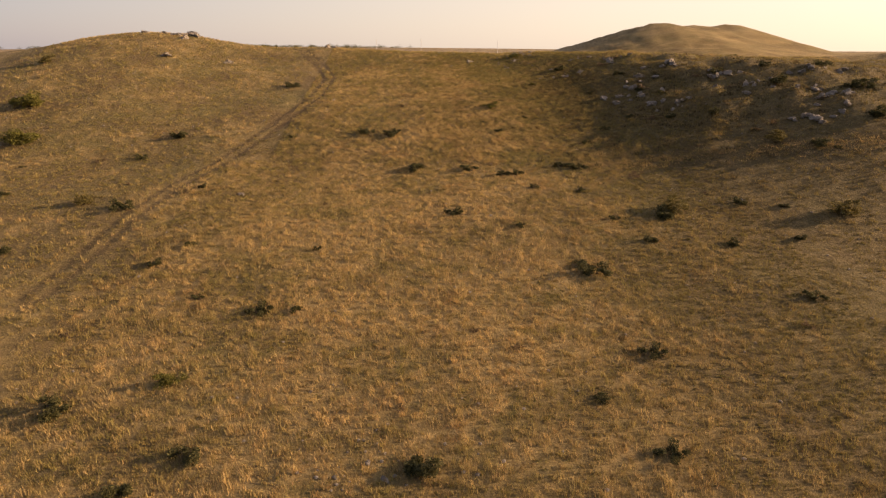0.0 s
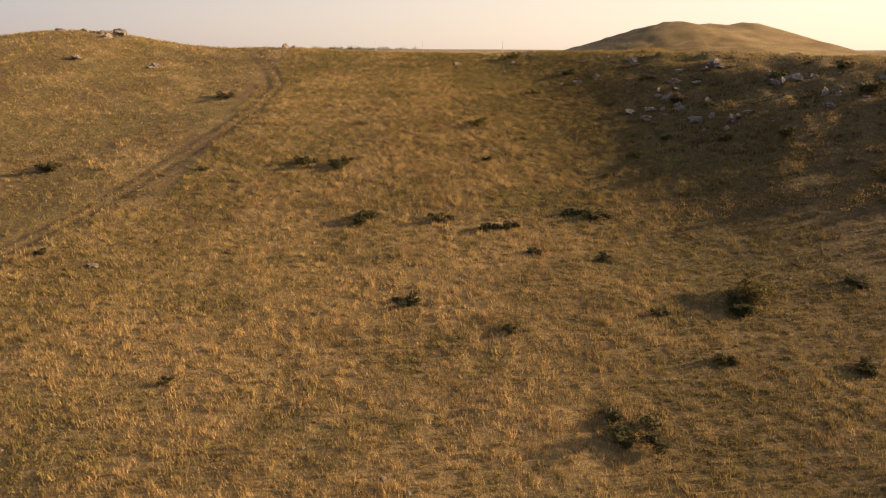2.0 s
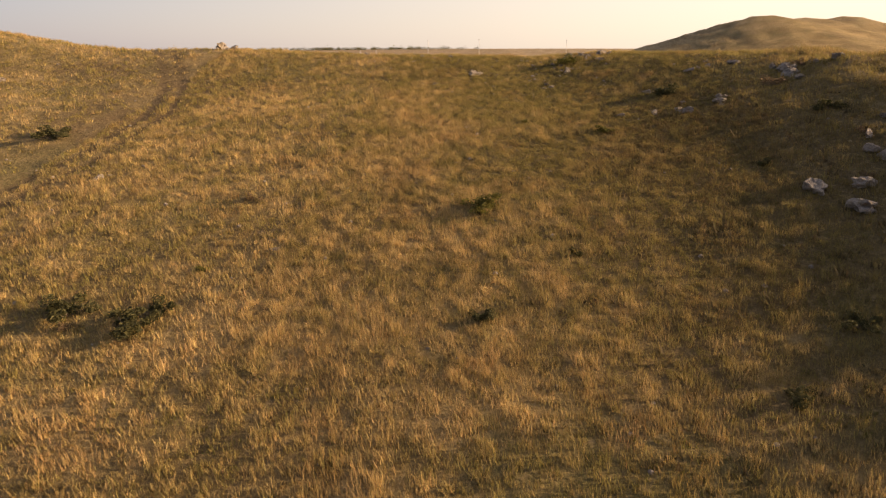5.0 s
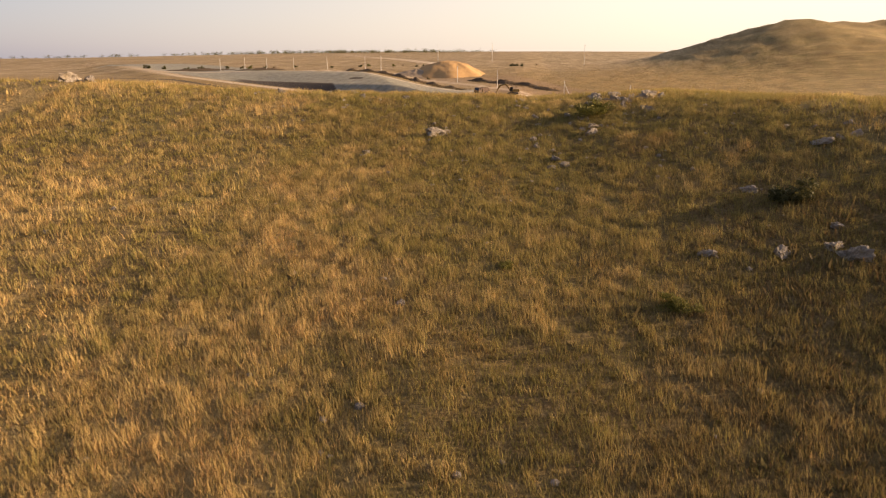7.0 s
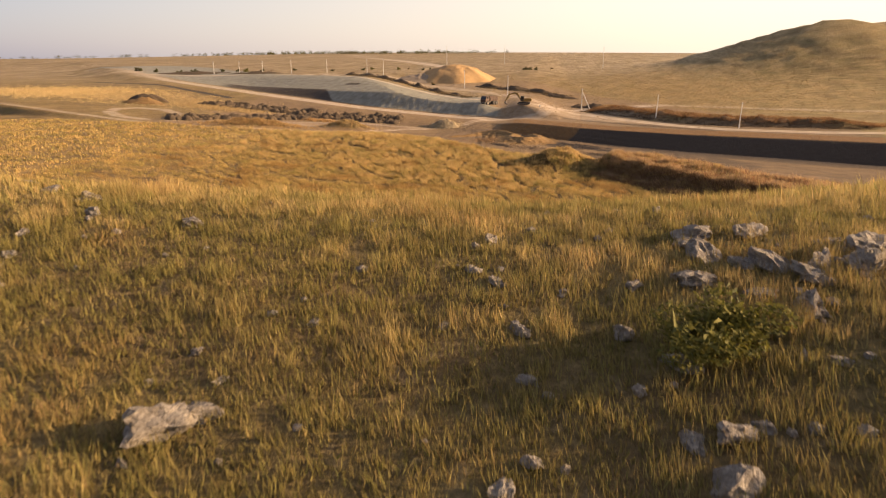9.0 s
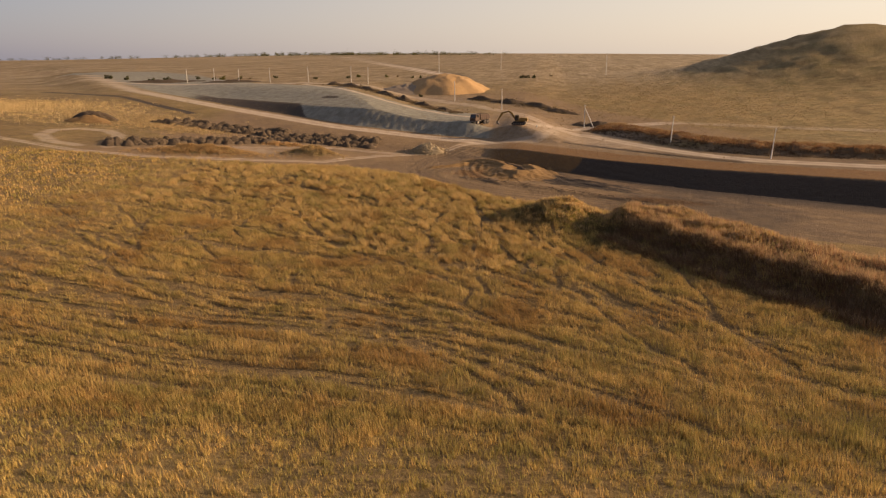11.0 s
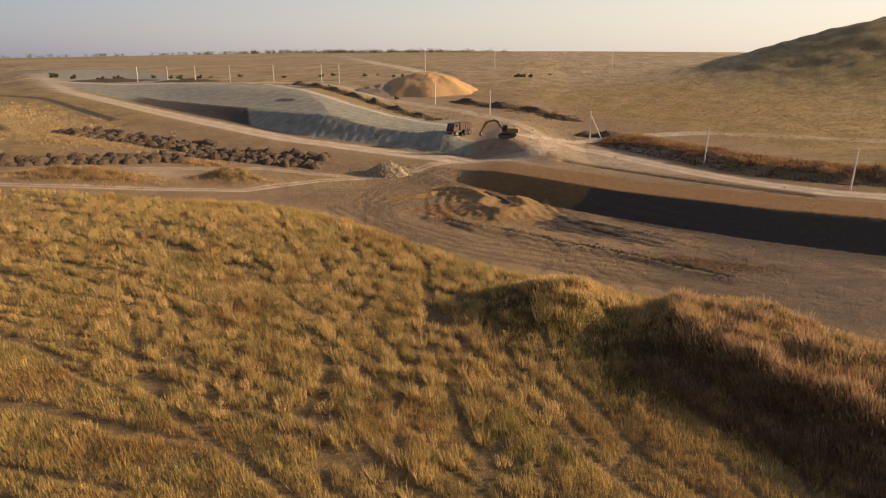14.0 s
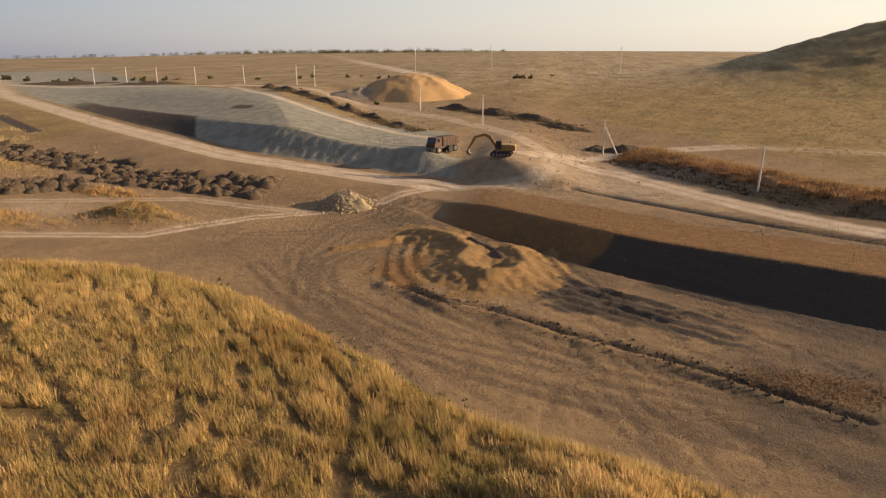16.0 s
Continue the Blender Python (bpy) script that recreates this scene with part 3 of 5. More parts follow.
def growth_shade(x, y):
    """Low dark growth and painted shade on the spur and its foot, and thinner over the hollow."""
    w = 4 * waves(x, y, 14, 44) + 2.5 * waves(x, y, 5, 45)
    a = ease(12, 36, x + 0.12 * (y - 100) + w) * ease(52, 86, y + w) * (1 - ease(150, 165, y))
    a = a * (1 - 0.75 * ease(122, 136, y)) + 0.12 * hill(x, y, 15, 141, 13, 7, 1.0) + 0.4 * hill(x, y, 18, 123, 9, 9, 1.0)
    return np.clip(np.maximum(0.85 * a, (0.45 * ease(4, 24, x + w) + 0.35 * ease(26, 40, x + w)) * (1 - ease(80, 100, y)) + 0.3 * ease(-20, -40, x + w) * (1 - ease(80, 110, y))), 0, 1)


def mesh_object(name, co, faces, mat, smooth=True, colors=None, parent=None):
    """One mesh from arrays of corners and faces of one size, with colours by corner point where given."""
    me = bpy.data.meshes.new(name)
    co, faces = np.asarray(co, np.float32), np.asarray(faces, np.int32)
    k = faces.shape[1]
    me.vertices.add(len(co))
    me.vertices.foreach_set("co", co.ravel())
    me.loops.add(faces.size)
    me.loops.foreach_set("vertex_index", faces.ravel())
    me.polygons.add(len(faces))
    me.polygons.foreach_set("loop_start", np.arange(0, faces.size, k, dtype=np.int32))
    me.polygons.foreach_set("use_smooth", np.full(len(faces), smooth))
    for label, c in (colors or {}).items():
        a = me.color_attributes.new(label, "FLOAT_COLOR", "POINT")
        a.data.foreach_set("color", np.c_[c, np.ones(len(co))].astype(np.float32).ravel())
    me.update(calc_edges=True)
    me.materials.append(mat)
    ob = new(name, me)
    ob.parent = parent
    return ob


nx, ny = len(GX), len(GY)
i = (np.arange(ny - 1)[:, None] * nx + np.arange(nx - 1)[None]).ravel()
track = np.maximum(0.65 * trodden(gx, gy), np.where(gy < 170, 0.9 * ruts(gx, gy, HILL_TRACK, 0.85, 0.36), 0))
track = np.maximum(track, 0.06 * ease(196, 206, gy) * (1 - ease(-1.5, 0.0, kinds["f"])) * ease(-95, -80, gx) * (1 - ease(50, 60, gx)))
track = np.maximum(track, site_ruts(gx, gy) * (kinds["soil"] > 0.3))
darker_earth = (0.55 * ease(20, 38, gx) * ease(0, 3, kinds["f"]) + 0.75 * ease(-15, -8, kinds["tn"]) * (1 - ease(-6.5, -5.5, kinds["tn"]))) * (gy > 255) * (gx > -20) * (gx < 110) * (gy < 350)
darker_earth = darker_earth + 0.6 * hill(gx, gy, -6, 345, 10, 5, 1.0) + 0.5 * hill(gx, gy, -30, 333, 8, 5, 1.0)
track = np.maximum(track, np.clip(darker_earth * (1 + 0.5 * waves(gx, gy, 5, 37)), 0, 1) * (kinds["soil"] > 0.3))
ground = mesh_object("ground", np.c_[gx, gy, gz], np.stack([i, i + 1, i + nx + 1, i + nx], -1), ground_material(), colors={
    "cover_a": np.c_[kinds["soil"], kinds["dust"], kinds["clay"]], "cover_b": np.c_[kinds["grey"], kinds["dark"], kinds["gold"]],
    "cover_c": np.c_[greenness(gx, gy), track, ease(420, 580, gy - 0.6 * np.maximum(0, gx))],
    "cover_d": np.c_[growth_shade(gx, gy), 0 * gx, 0 * gx]})
tagged(ground, "rolling dry grassland with dirt roads and bare earth", "ground", kind="structure")

# ---------------- grass ----------------
def grass_material(name, soft=True):
    k = Nodes(name, 0.85)
    col, _ = k.attr("tint")
    k.b.inputs["Subsurface Weight"].default_value = 0.0
    mat = k.color(col)
    # soft shading: a stand of blades takes light from above as much as from the side
    if soft:
        half = k.add("ShaderNodeVectorMath", op="MULTIPLY_ADD")
        k.put(half.inputs[0], k.t.nodes["Geometry"].outputs["Normal"])
        half.inputs[1].default_value, half.inputs[2].default_value = (0.8, 0.8, 0.8), (0, 0, 0.5)
        unit = k.add("ShaderNodeVectorMath", op="NORMALIZE")
        k.put(unit.inputs[0], half.outputs[0])
        k.put(k.b.inputs["Normal"], unit.outputs[0])
    t = k.add("ShaderNodeBsdfTranslucent")
    k.put(t.inputs["Color"], col)
    mx = k.add("ShaderNodeMixShader")
    mx.inputs[0].default_value = 0.36
    k.t.links.new(k.b.outputs[0], mx.inputs[1])
    k.t.links.new(t.outputs[0], mx.inputs[2])
    k.t.links.new(mx.outputs[0], k.t.nodes["Material Output"].inputs["Surface"])
    return mat


GRASS, WEED = grass_material("grass_blades"), grass_material("weed_stalks", False)


def sward(name, label, x, y, height, width, blades, spread, tint, seed, lean=0.35, clear=None, mat=None):
    """Tufts of upright blades at the given places, as one mesh."""
    r = np.random.default_rng(seed)
    z = true_ground(x, y)
    n = len(x)
    t = np.repeat(np.arange(n), blades)
    m = len(t)
    a, rad = r.uniform(0, 6.283, m), spread[t] * np.sqrt(r.uniform(0, 1, m))
    bx, by = x[t] + rad * np.cos(a), y[t] + rad * np.sin(a)
    if clear is not None:
        ok = clear(bx, by) < 0.34
        t, a, bx, by = t[ok], a[ok], bx[ok], by[ok]
        m = len(t)
    h = height[t] * r.uniform(0.55, 1.1, m)
    w = width[t] * r.uniform(0.6, 1.3, m)
    b = r.uniform(0, 6.283, m)
    if mat is None:
        a = r.uniform(0, 6.283, m)
    lx, ly = h * (lean * np.cos(a) * r.uniform(0, 1, m) + 0.15 * r.normal(size=m) - 0.12), h * (lean * np.sin(a) * r.uniform(0, 1, m) + 0.15 * r.normal(size=m))
    zb = z[t] - 0.03
    p0 = np.c_[bx - w * np.cos(b), by - w * np.sin(b), zb]
    p1 = np.c_[bx + w * np.cos(b), by + w * np.sin(b), zb]
    p2 = np.c_[bx + lx, by + ly, zb + h]
    co = np.stack([p0, p1, p2], 1).reshape(-1, 3)
    c = tint[t] * r.uniform(0.8, 1.2, (m, 1)) * (1 + 0.04 * r.normal(size=(m, 3)))
    ob = mesh_object(name, co, np.arange(3 * m).reshape(-1, 3), mat or GRASS, False, {"tint": np.repeat(np.clip(c, 0.01, 0.9), 3, 0)})
    return tagged(ob, label, "grass", kind="stuff")


def scatter(x0, x1, y0, y1, per, seed):
    r = np.random.default_rng(seed)
    n = int((x1 - x0) * (y1 - y0) * per)
    return r.uniform(x0, x1, n), r.uniform(y0, y1, n), r


STRAW, OLIVE, RUSSET, GOLDEN = np.array((0.50, 0.345, 0.142)), np.array((0.235, 0.188, 0.057)), np.array((0.35, 0.192, 0.079)), np.array((0.415, 0.272, 0.09))


def tints(x, y, r, gold=0.0):
    g = greenness(x, y)[:, None]
    p = np.clip(g * 1.15 + r.normal(0, 0.22, (len(x), 1)), 0, 1)
    base = STRAW * (1 - gold) + GOLDEN * gold
    c = base * (1 - p) + OLIVE * p
    red = ease(0.35, 0.9, waves(x, y, 9, 51))[:, None] * 0.5 * r.uniform(0, 1, (len(x), 1))
    c = c * (1 - red) + RUSSET * red
    # blades darkened the same way, for growth and for the spur's shade
    low = growth_shade(x, y)[:, None] * r.uniform(0.45, 1.0, (len(x), 1))
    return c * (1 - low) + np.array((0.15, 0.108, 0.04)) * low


def hillside(name, x0, x1, y0, y1, per, blades, h, w, seed, fade=0.0):
    x, y, r = scatter(x0, x1, y0, y1, per, seed)
    if fade:
        rim = np.minimum(np.minimum(x - x0, x1 - x), y - y0)
        ok = r.uniform(0, 1, len(x)) < ease(0, fade, rim + 0.25 * fade * waves(x, y, 6, 55))
        x, y = x[ok], y[ok]
    keep = r.uniform(0, 1, len(x)) > 0.95 * ruts(x, y, HILL_TRACK, 0.85, 0.35) + 0.25 * (greenness(x, y) > 0.7)
    x, y = x[keep], y[keep]
    clump = np.clip(0.5 + 0.5 * waves(x, y, 1.5, 52) + 0.35 * waves(x, y, 0.7, 54), 0, 1)
    tall = np.clip(0.45 * ease(0.0, 1.0, waves(x, y, 7, 53)) + 0.75 * clump, 0, 1.2) * (1 - 0.45 * greenness(x, y))
    keep = r.uniform(0, 1, len(x)) < 0.5 + 0.7 * clump
    x, y, clump, tall = x[keep], y[keep], clump[keep], tall[keep]
    hh = h * (0.55 + 0.8 * tall) * r.uniform(0.6, 1.3, len(x))
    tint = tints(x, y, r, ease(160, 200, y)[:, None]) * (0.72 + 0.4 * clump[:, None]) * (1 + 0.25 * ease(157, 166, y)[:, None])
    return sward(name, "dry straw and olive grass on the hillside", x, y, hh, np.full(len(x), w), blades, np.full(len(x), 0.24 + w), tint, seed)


hillside("hillside_grass", -3, 27, 98, 158, 34, 12, 0.38, 0.0115, 101)
hillside("hillside_grass", -24, -3, 92, 160, 18, 8, 0.39, 0.02, 106)
hillside("hillside_grass", 27, 40, 92, 160, 16, 8, 0.44, 0.022, 107)
hillside("hillside_grass", -3, 27, 92, 98, 24, 9, 0.45, 0.016, 108)
hillside("hillside_grass", -34, 40, 24, 92, 13, 8, 0.38, 0.021, 102, 8)
hillside("hillside_grass", -85, -24, 45, 170, 4.2, 7, 0.40, 0.036, 103, 7)
hillside("hillside_grass", 37, 85, 34, 160, 4.2, 7, 0.38, 0.04, 104, 4)
hillside("hillside_grass", -45, 45, 156, 208, 8, 7, 0.55, 0.025, 105)


def undergrowth(name, x0, x1, y0, y1, per, h, w, seed):
    """Short green and brown growth between the dry stalks."""
    x, y, r = scatter(x0, x1, y0, y1, per, seed)
    p = np.clip(greenness(x, y) + r.normal(0.15, 0.25, len(x)), 0, 1)[:, None]
    tint = np.array((0.272, 0.186, 0.074)) * (1 - p) + np.array((0.152, 0.124, 0.037)) * p
    low = growth_shade(x, y)[:, None]
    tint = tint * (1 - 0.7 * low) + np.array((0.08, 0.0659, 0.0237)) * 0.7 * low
    sward(name, "short olive-green undergrowth between dry stalks", x, y, h * r.uniform(0.5, 1.4, len(x)), np.full(len(x), w), 6, np.full(len(x), 0.2), tint, seed, 0.8)


undergrowth("undergrowth", -4, 26, 102, 158, 9, 0.2, 0.024, 121)
undergrowth("undergrowth", -30, 36, 30, 100, 2.2, 0.18, 0.06, 122)


def hayfield():
    x, y, r = scatter(-78, 48, 200, 322, 10.0, 111)
    c = cover(x, y)
    rim = np.minimum(np.minimum(x + 78, 48 - x), y - 198)
    keep = (c["f"] < 0.6) & (trodden(x, y) < 0.8) & (r.uniform(0, 1, len(x)) < 1 - 0.6 * ease(-42, -58, x)) & (r.uniform(0, 1, len(x)) < 1 - 0.45 * ease(285, 300, y) * (x < -20)) & (r.uniform(0, 1, len(x)) < ease(0, 9, rim + 2 * waves(x, y, 6, 63)))
    x, y = x[keep], y[keep]
    f = c["f"][keep]
    clump = ease(-0.5, 0.9, waves(x, y, 3.2, 61) + 0.5 * waves(x, y, 9, 62))
    edge = np.exp(-0.5 * ((f + 4) / 4.5) ** 2) * (x < 8)
    hh = (0.48 + 0.34 * clump + 0.3 * edge) * r.uniform(0.7, 1.25, len(x))
    low = ease(262, 290, y)[:, None]
    tint = tints(x, y, r, 0.75 - 0.6 * low) * (0.84 + 0.3 * clump[:, None]) * (1 + 0.08 * low)
    green = ease(0.0, 0.8, waves(x, y, 8, 67) + 0.4 * waves(x, y, 2.6, 68))[:, None] * 0.55 * low
    tint = tint * (1 - green) + np.array((0.25, 0.205, 0.062)) * green
    brown = (0.65 * ease(0.1, 0.9, waves(x, y, 17, 64)))[:, None]
    tint = tint * (1 - brown) + np.array((0.272, 0.147, 0.0488)) * brown * r.uniform(0.8, 1.2, (len(x), 1))
    sward("hay_grass", "tall golden dry grass crossed by trodden paths", x, y, hh, 0.024 + 0.008 * edge, 8, np.full(len(x), 0.5), tint, 112, 0.22, trodden)


hayfield()


def tussocks():
    """Bushy clumps of tall grass near the field's lower edge."""
    x, y, r = scatter(-62, 15, 246, 326, 0.62, 131)
    f = cover(x, y)["f"]
    keep = (f < -0.8) & (f > -42) & (r.uniform(0, 1, len(x)) < 0.35 + 0.6 * np.exp(f / 12))
    x, y = x[keep], y[keep]
    tint = np.array((0.50, 0.345, 0.142)) * r.uniform(0.7, 1.15, (len(x), 1))
    green = ease(0.1, 0.8, waves(x, y, 9, 65) + 0.4 * waves(x, y, 3, 66))[:, None] * 0.6
    tint = tint * (1 - green) + np.array((0.27, 0.22, 0.07)) * green
    sward("grass_tussocks", "bushy golden clumps of tall dry grass", x, y, r.uniform(0.7, 1.25, len(x)), np.full(len(x), 0.024), 85, r.uniform(0.4, 0.85, len(x)), tint, 132, 0.3, None, WEED)


tussocks()

x, y, r = scatter(-170, -66, 198, 322, 0.75, 141)
ok = (cover(x, y)["f"] < -1) & (r.uniform(0, 1, len(x)) < ease(-66, -80, x))
x, y = x[ok], y[ok]
sward("hay_grass", "golden dry grass on the far side of the field", x, y, 0.5 * r.uniform(0.6, 1.3, len(x)), np.full(len(x), 0.12), 6, np.full(len(x), 0.8), tints(x, y, r, 0.7), 142, 0.3)

# ---------------- building helpers ----------------
def finish(name, bm, mat, parent=None, label="", smooth=False):
    me = bpy.data.meshes.new(name)
    bmesh.ops.recalc_face_normals(bm, faces=bm.faces)
    bm.to_mesh(me)
    bm.free()
    me.polygons.foreach_set("use_smooth", np.full(len(me.polygons), smooth))
    me.materials.append(mat)
    ob = new(name, me)
    ob.parent = parent
    return tagged(ob, label)


part = finish


def box(bm, sx, sy, sz, m=Matrix(), bevel=0.03, taper=1.0):
    made = bmesh.ops.create_cube(bm, size=1.0, matrix=Matrix.Diagonal((sx, sy, sz, 1)))["verts"]
    for v in made:
        if v.co.z > 0:
            v.co.x, v.co.y = v.co.x * taper, v.co.y * taper
    if bevel:
        es = list({e for v in made for e in v.link_edges})
        made = list({v for f in bmesh.ops.bevel(bm, geom=es, offset=bevel, segments=1, affect="EDGES")["faces"] for v in f.verts} | {v for v in made if v.is_valid})
    bmesh.ops.transform(bm, matrix=m, verts=[v for v in made if v.is_valid])


def rod(bm, a, b, r0, r1=None, sides=8):
    a, b = Vector(a), Vector(b)
    d = b - a
    m = Matrix.Translation((a + b) / 2) @ d.to_track_quat("Z", "Y").to_matrix().to_4x4()
    bmesh.ops.create_cone(bm, cap_ends=True, segments=sides, radius1=r0, radius2=r0 if r1 is None else r1, depth=d.length, matrix=m)


def wheel(bm, centre, r, w, axis="Y", sides=20):
    c = Vector(centre)
    d = Vector((0, w / 2, 0)) if axis == "Y" else Vector((w / 2, 0, 0))
    rod(bm, c - d, c + d, r, r, sides)


def outline(bm, pts, width, m=Matrix()):
    """A side view in x and z, given thickness along y."""
    a = [bm.verts.new((x, -width / 2, z)) for x, z in pts]
    b = [bm.verts.new((x, width / 2, z)) for x, z in pts]
    n = len(pts)
    bm.faces.new(a)
    bm.faces.new(b[::-1])
    for k in range(n):
        bm.faces.new((a[k], b[k], b[(k + 1) % n], a[(k + 1) % n]))
    bmesh.ops.transform(bm, matrix=m, verts=a + b)


# ---------------- stones ----------------
def stone_material():
    k = Nodes("limestone", 0.9)
    a, b = k.noise(3.0, 6, 0.7, lo=0.35, hi=0.65), k.noise(14, 4, 0.7, lo=0.35, hi=0.65)
    c = k.mix(a, (0.22, 0.19, 0.15), (0.40, 0.352, 0.285))
    c = k.mix(k.calc("MULTIPLY", b, 0.7), c, (0.13, 0.11, 0.09))
    c = k.mix(k.calc("MULTIPLY", k.noise(1.3, 3, lo=0.55, hi=0.7), 0.6), c, (0.23, 0.18, 0.10))
    k.bump(k.calc("ADD", a, b), 0.8, 0.06)
    return k.color(c)


STONE = stone_material()


def stone_mesh(name, seed, flat=0.6):
    bm = bmesh.new()
    bmesh.ops.create_icosphere(bm, subdivisions=3, radius=0.5)
    r = random.Random(seed)
    off = Vector((r.uniform(-50, 50), r.uniform(-50, 50), r.uniform(-50, 50)))
    cuts = [(Vector((r.gauss(0, 1), r.gauss(0, 1), r.gauss(0, 1))).normalized(), r.uniform(0.22, 0.4)) for _ in range(9)]
    for v in bm.verts:
        p = v.co.copy()
        for n, d in cuts:
            over = p.dot(n) - d
            if over > 0:
                p -= n * over * 0.85
        p *= 1 + 0.42 * noise.noise(p * 3.5 + off) + 0.34 * noise.noise(p * 8 + off) + 0.14 * noise.noise(p * 19 + off)
        v.co = Vector((p.x * 1.15, p.y * 0.95, p.z * flat * 1.3))
    me = bpy.data.meshes.new(name)
    bm.to_mesh(me)
    bm.free()
    me.materials.append(STONE)
    return me


STONES = [stone_mesh("rock", 200 + k, 0.5 + 0.12 * (k % 4)) for k in range(7)]


def rock(x, y, size, seed, label="pale weathered limestone rock half sunk in dry grass"):
    r = random.Random(seed)
    ob = new("rock", STONES[r.randrange(7)])
    ob.matrix_basis = pose(x, y, at(x, y) + 0.05 * size, r.uniform(-14, 14), r.uniform(-14, 14), r.uniform(0, 360)) @ Matrix.Diagonal((size * 0.9, size * r.uniform(0.55, 0.85), size * r.uniform(0.5, 0.8), 1))
    return tagged(ob, label, "rock", "limestone rocks")


RIDGE_ROCKS = [(10.6, 151.8, 0.7), (10.3, 150.1, 0.6), (10.9, 149.6, 0.6), (11.1, 148.7, 0.3), (11.5, 147.9, 0.6), (12.4, 149.3, 0.4), (13.9, 149.5, 0.6), (15.6, 152.0, 1.5), (16.9, 152.0, 1.1), (15.6, 150.7, 0.9), (16.3, 150.2, 0.8), (18.4, 151.2, 0.6),
               (19.0, 150.7, 1.3), (18.6, 149.7, 1.0), (18.2, 149.8, 0.6), (16.3, 148.8, 0.8), (17.0, 148.3, 1.1), (17.0, 148.8, 0.4), (14.4, 146.8, 0.8), (16.5, 146.8, 0.3)]
CREST_ROCKS = [(15.1, 149.5, 1.1), (14.7, 144.0, 0.8), (-7.8, 158.0, 1.3), (-2.0, 153.6, 0.9), (11.7, 146.4, 0.5), (18.2, 147.2, 0.7), (13.5, 147.8, 0.6), (1.8, 141.7, 0.7), (11.6, 142.7, 0.6), (12.6, 140.7, 0.9), (13.1, 139.9, 0.8), (12.4, 139.5, 0.5),
               (17.5, 146.7, 0.3), (17.0, 146.6, 0.5), (15.0, 145.0, 0.9), (15.4, 145.2, 0.4), (14.3, 144.9, 0.6), (11.9, 144.5, 0.4), (11.4, 143.9, 0.7), (5.5, 144.7, 1.45), (5.9, 145.0, 0.9), (5.2, 143.9, 0.3), (6.0, 145.9, 0.35), (5.1, 146.7, 0.4), (7.2, 147.8, 0.5),
               (-4.3, 154.8, 0.9), (-0.9, 152.3, 0.7), (-0.7, 151.8, 0.4), (2.3, 151.9, 0.9), (-1.9, 150.7, 0.4), (-0.6, 148.3, 0.4)]
BROW_ROCKS = [(15.1, 154.8, 0.6)]
SLOPE_ROCKS = [(18.4, 146.6, 0.8), (-7.6, 153.5, 1.0), (-1.4, 148.9, 0.7), (18.1, 129.4, 0.9), (6.8, 125.8, 0.5), (1.7, 141.3, 0.4), (-25.5, 154.5, 2.3), (-24.0, 154.9, 1.6), (-8.2, 156.2, 1.0),
               (-1.4, 149.6, 0.5), (21.0, 134.6, 0.8), (-18.6, 116.5, 0.8), (-3.3, 108.0, 0.6), (-24.5, 79.8, 1.1), (-42.8, 138.5, 2.4), (-54.5, 137.0, 2.4), (-55, 154, 3.2), (-53.4, 152.5, 2.4),
               (-4.4, 34.2, 0.6), (-3.3, 32.8, 0.8), (-6.2, 33.0, 0.5), (-28.4, 59.3, 0.6), (34.5, 75.6, 0.8), (-56.5, 152.5, 2.2), (3.4, 116.5, 0.3)]
for k, (x, y, s) in enumerate(CREST_ROCKS + RIDGE_ROCKS + BROW_ROCKS + SLOPE_ROCKS):
    rock(x, y, s, 300 + k)
OUTCROPS = [(24.4, 129.6, 3.0, 9), (33.2, 134, 2.6, 9), (52, 94, 3.5, 10), (44, 113.5, 3.2, 10), (36, 106, 3, 8), (56, 100, 4, 12), (30, 112, 3, 8), (48, 106, 4, 9), (33, 118, 2.5, 7), (40, 122, 3, 6), (26.5, 139, 2.5, 6), (-58, 150, 5, 8), (60, 110, 4, 7), (17.5, 150, 2.4, 7)]
for k, (cx, cy, rad, n) in enumerate(OUTCROPS):
    r = random.Random(900 + k)
    for q in range(n):
        rock(cx + r.gauss(0, rad * 0.6), cy + r.gauss(0, rad * 0.35), r.uniform(0.7, 1.9) * (0.75 if cx < 30 and cx > 0 else 1.15), 950 + 20 * k + q, "grey limestone boulder in a low hillside outcrop")
r = random.Random(77)
pebble_places = [(r.uniform(-30, 45), r.uniform(30, 160)) for _ in range(420)] + [(r.gauss(14, 8), r.gauss(146, 7)) for _ in range(110)] + [(r.gauss(-4, 3.5), r.gauss(34, 3)) for _ in range(40)] + [(r.uniform(-80, -35), r.uniform(90, 165)) for _ in range(130)]
bm = bmesh.new()
bmesh.ops.create_icosphere(bm, subdivisions=1, radius=0.5)
src = np.array([(v.co * (1 + 0.5 * noise.noise(v.co * 5))).to_tuple() for v in bm.verts], np.float32)
srf = np.array([[v.index for v in f.verts] for f in bm.faces], np.int32)
bm.free()
pz = true_ground(*np.array(pebble_places).T)
pco, pfa = [], []
for k, (x, y) in enumerate(pebble_places):
    s, a = r.uniform(0.12, 0.34), r.uniform(0, 6.28)
    rot = np.array([[math.cos(a), -math.sin(a), 0], [math.sin(a), math.cos(a), 0], [0, 0, 1]]) * s
    pco.append(src @ rot.T * (1, 1, r.uniform(0.5, 0.9)) + (x, y, pz[k] + 0.02))
    pfa.append(srf + k * len(src))
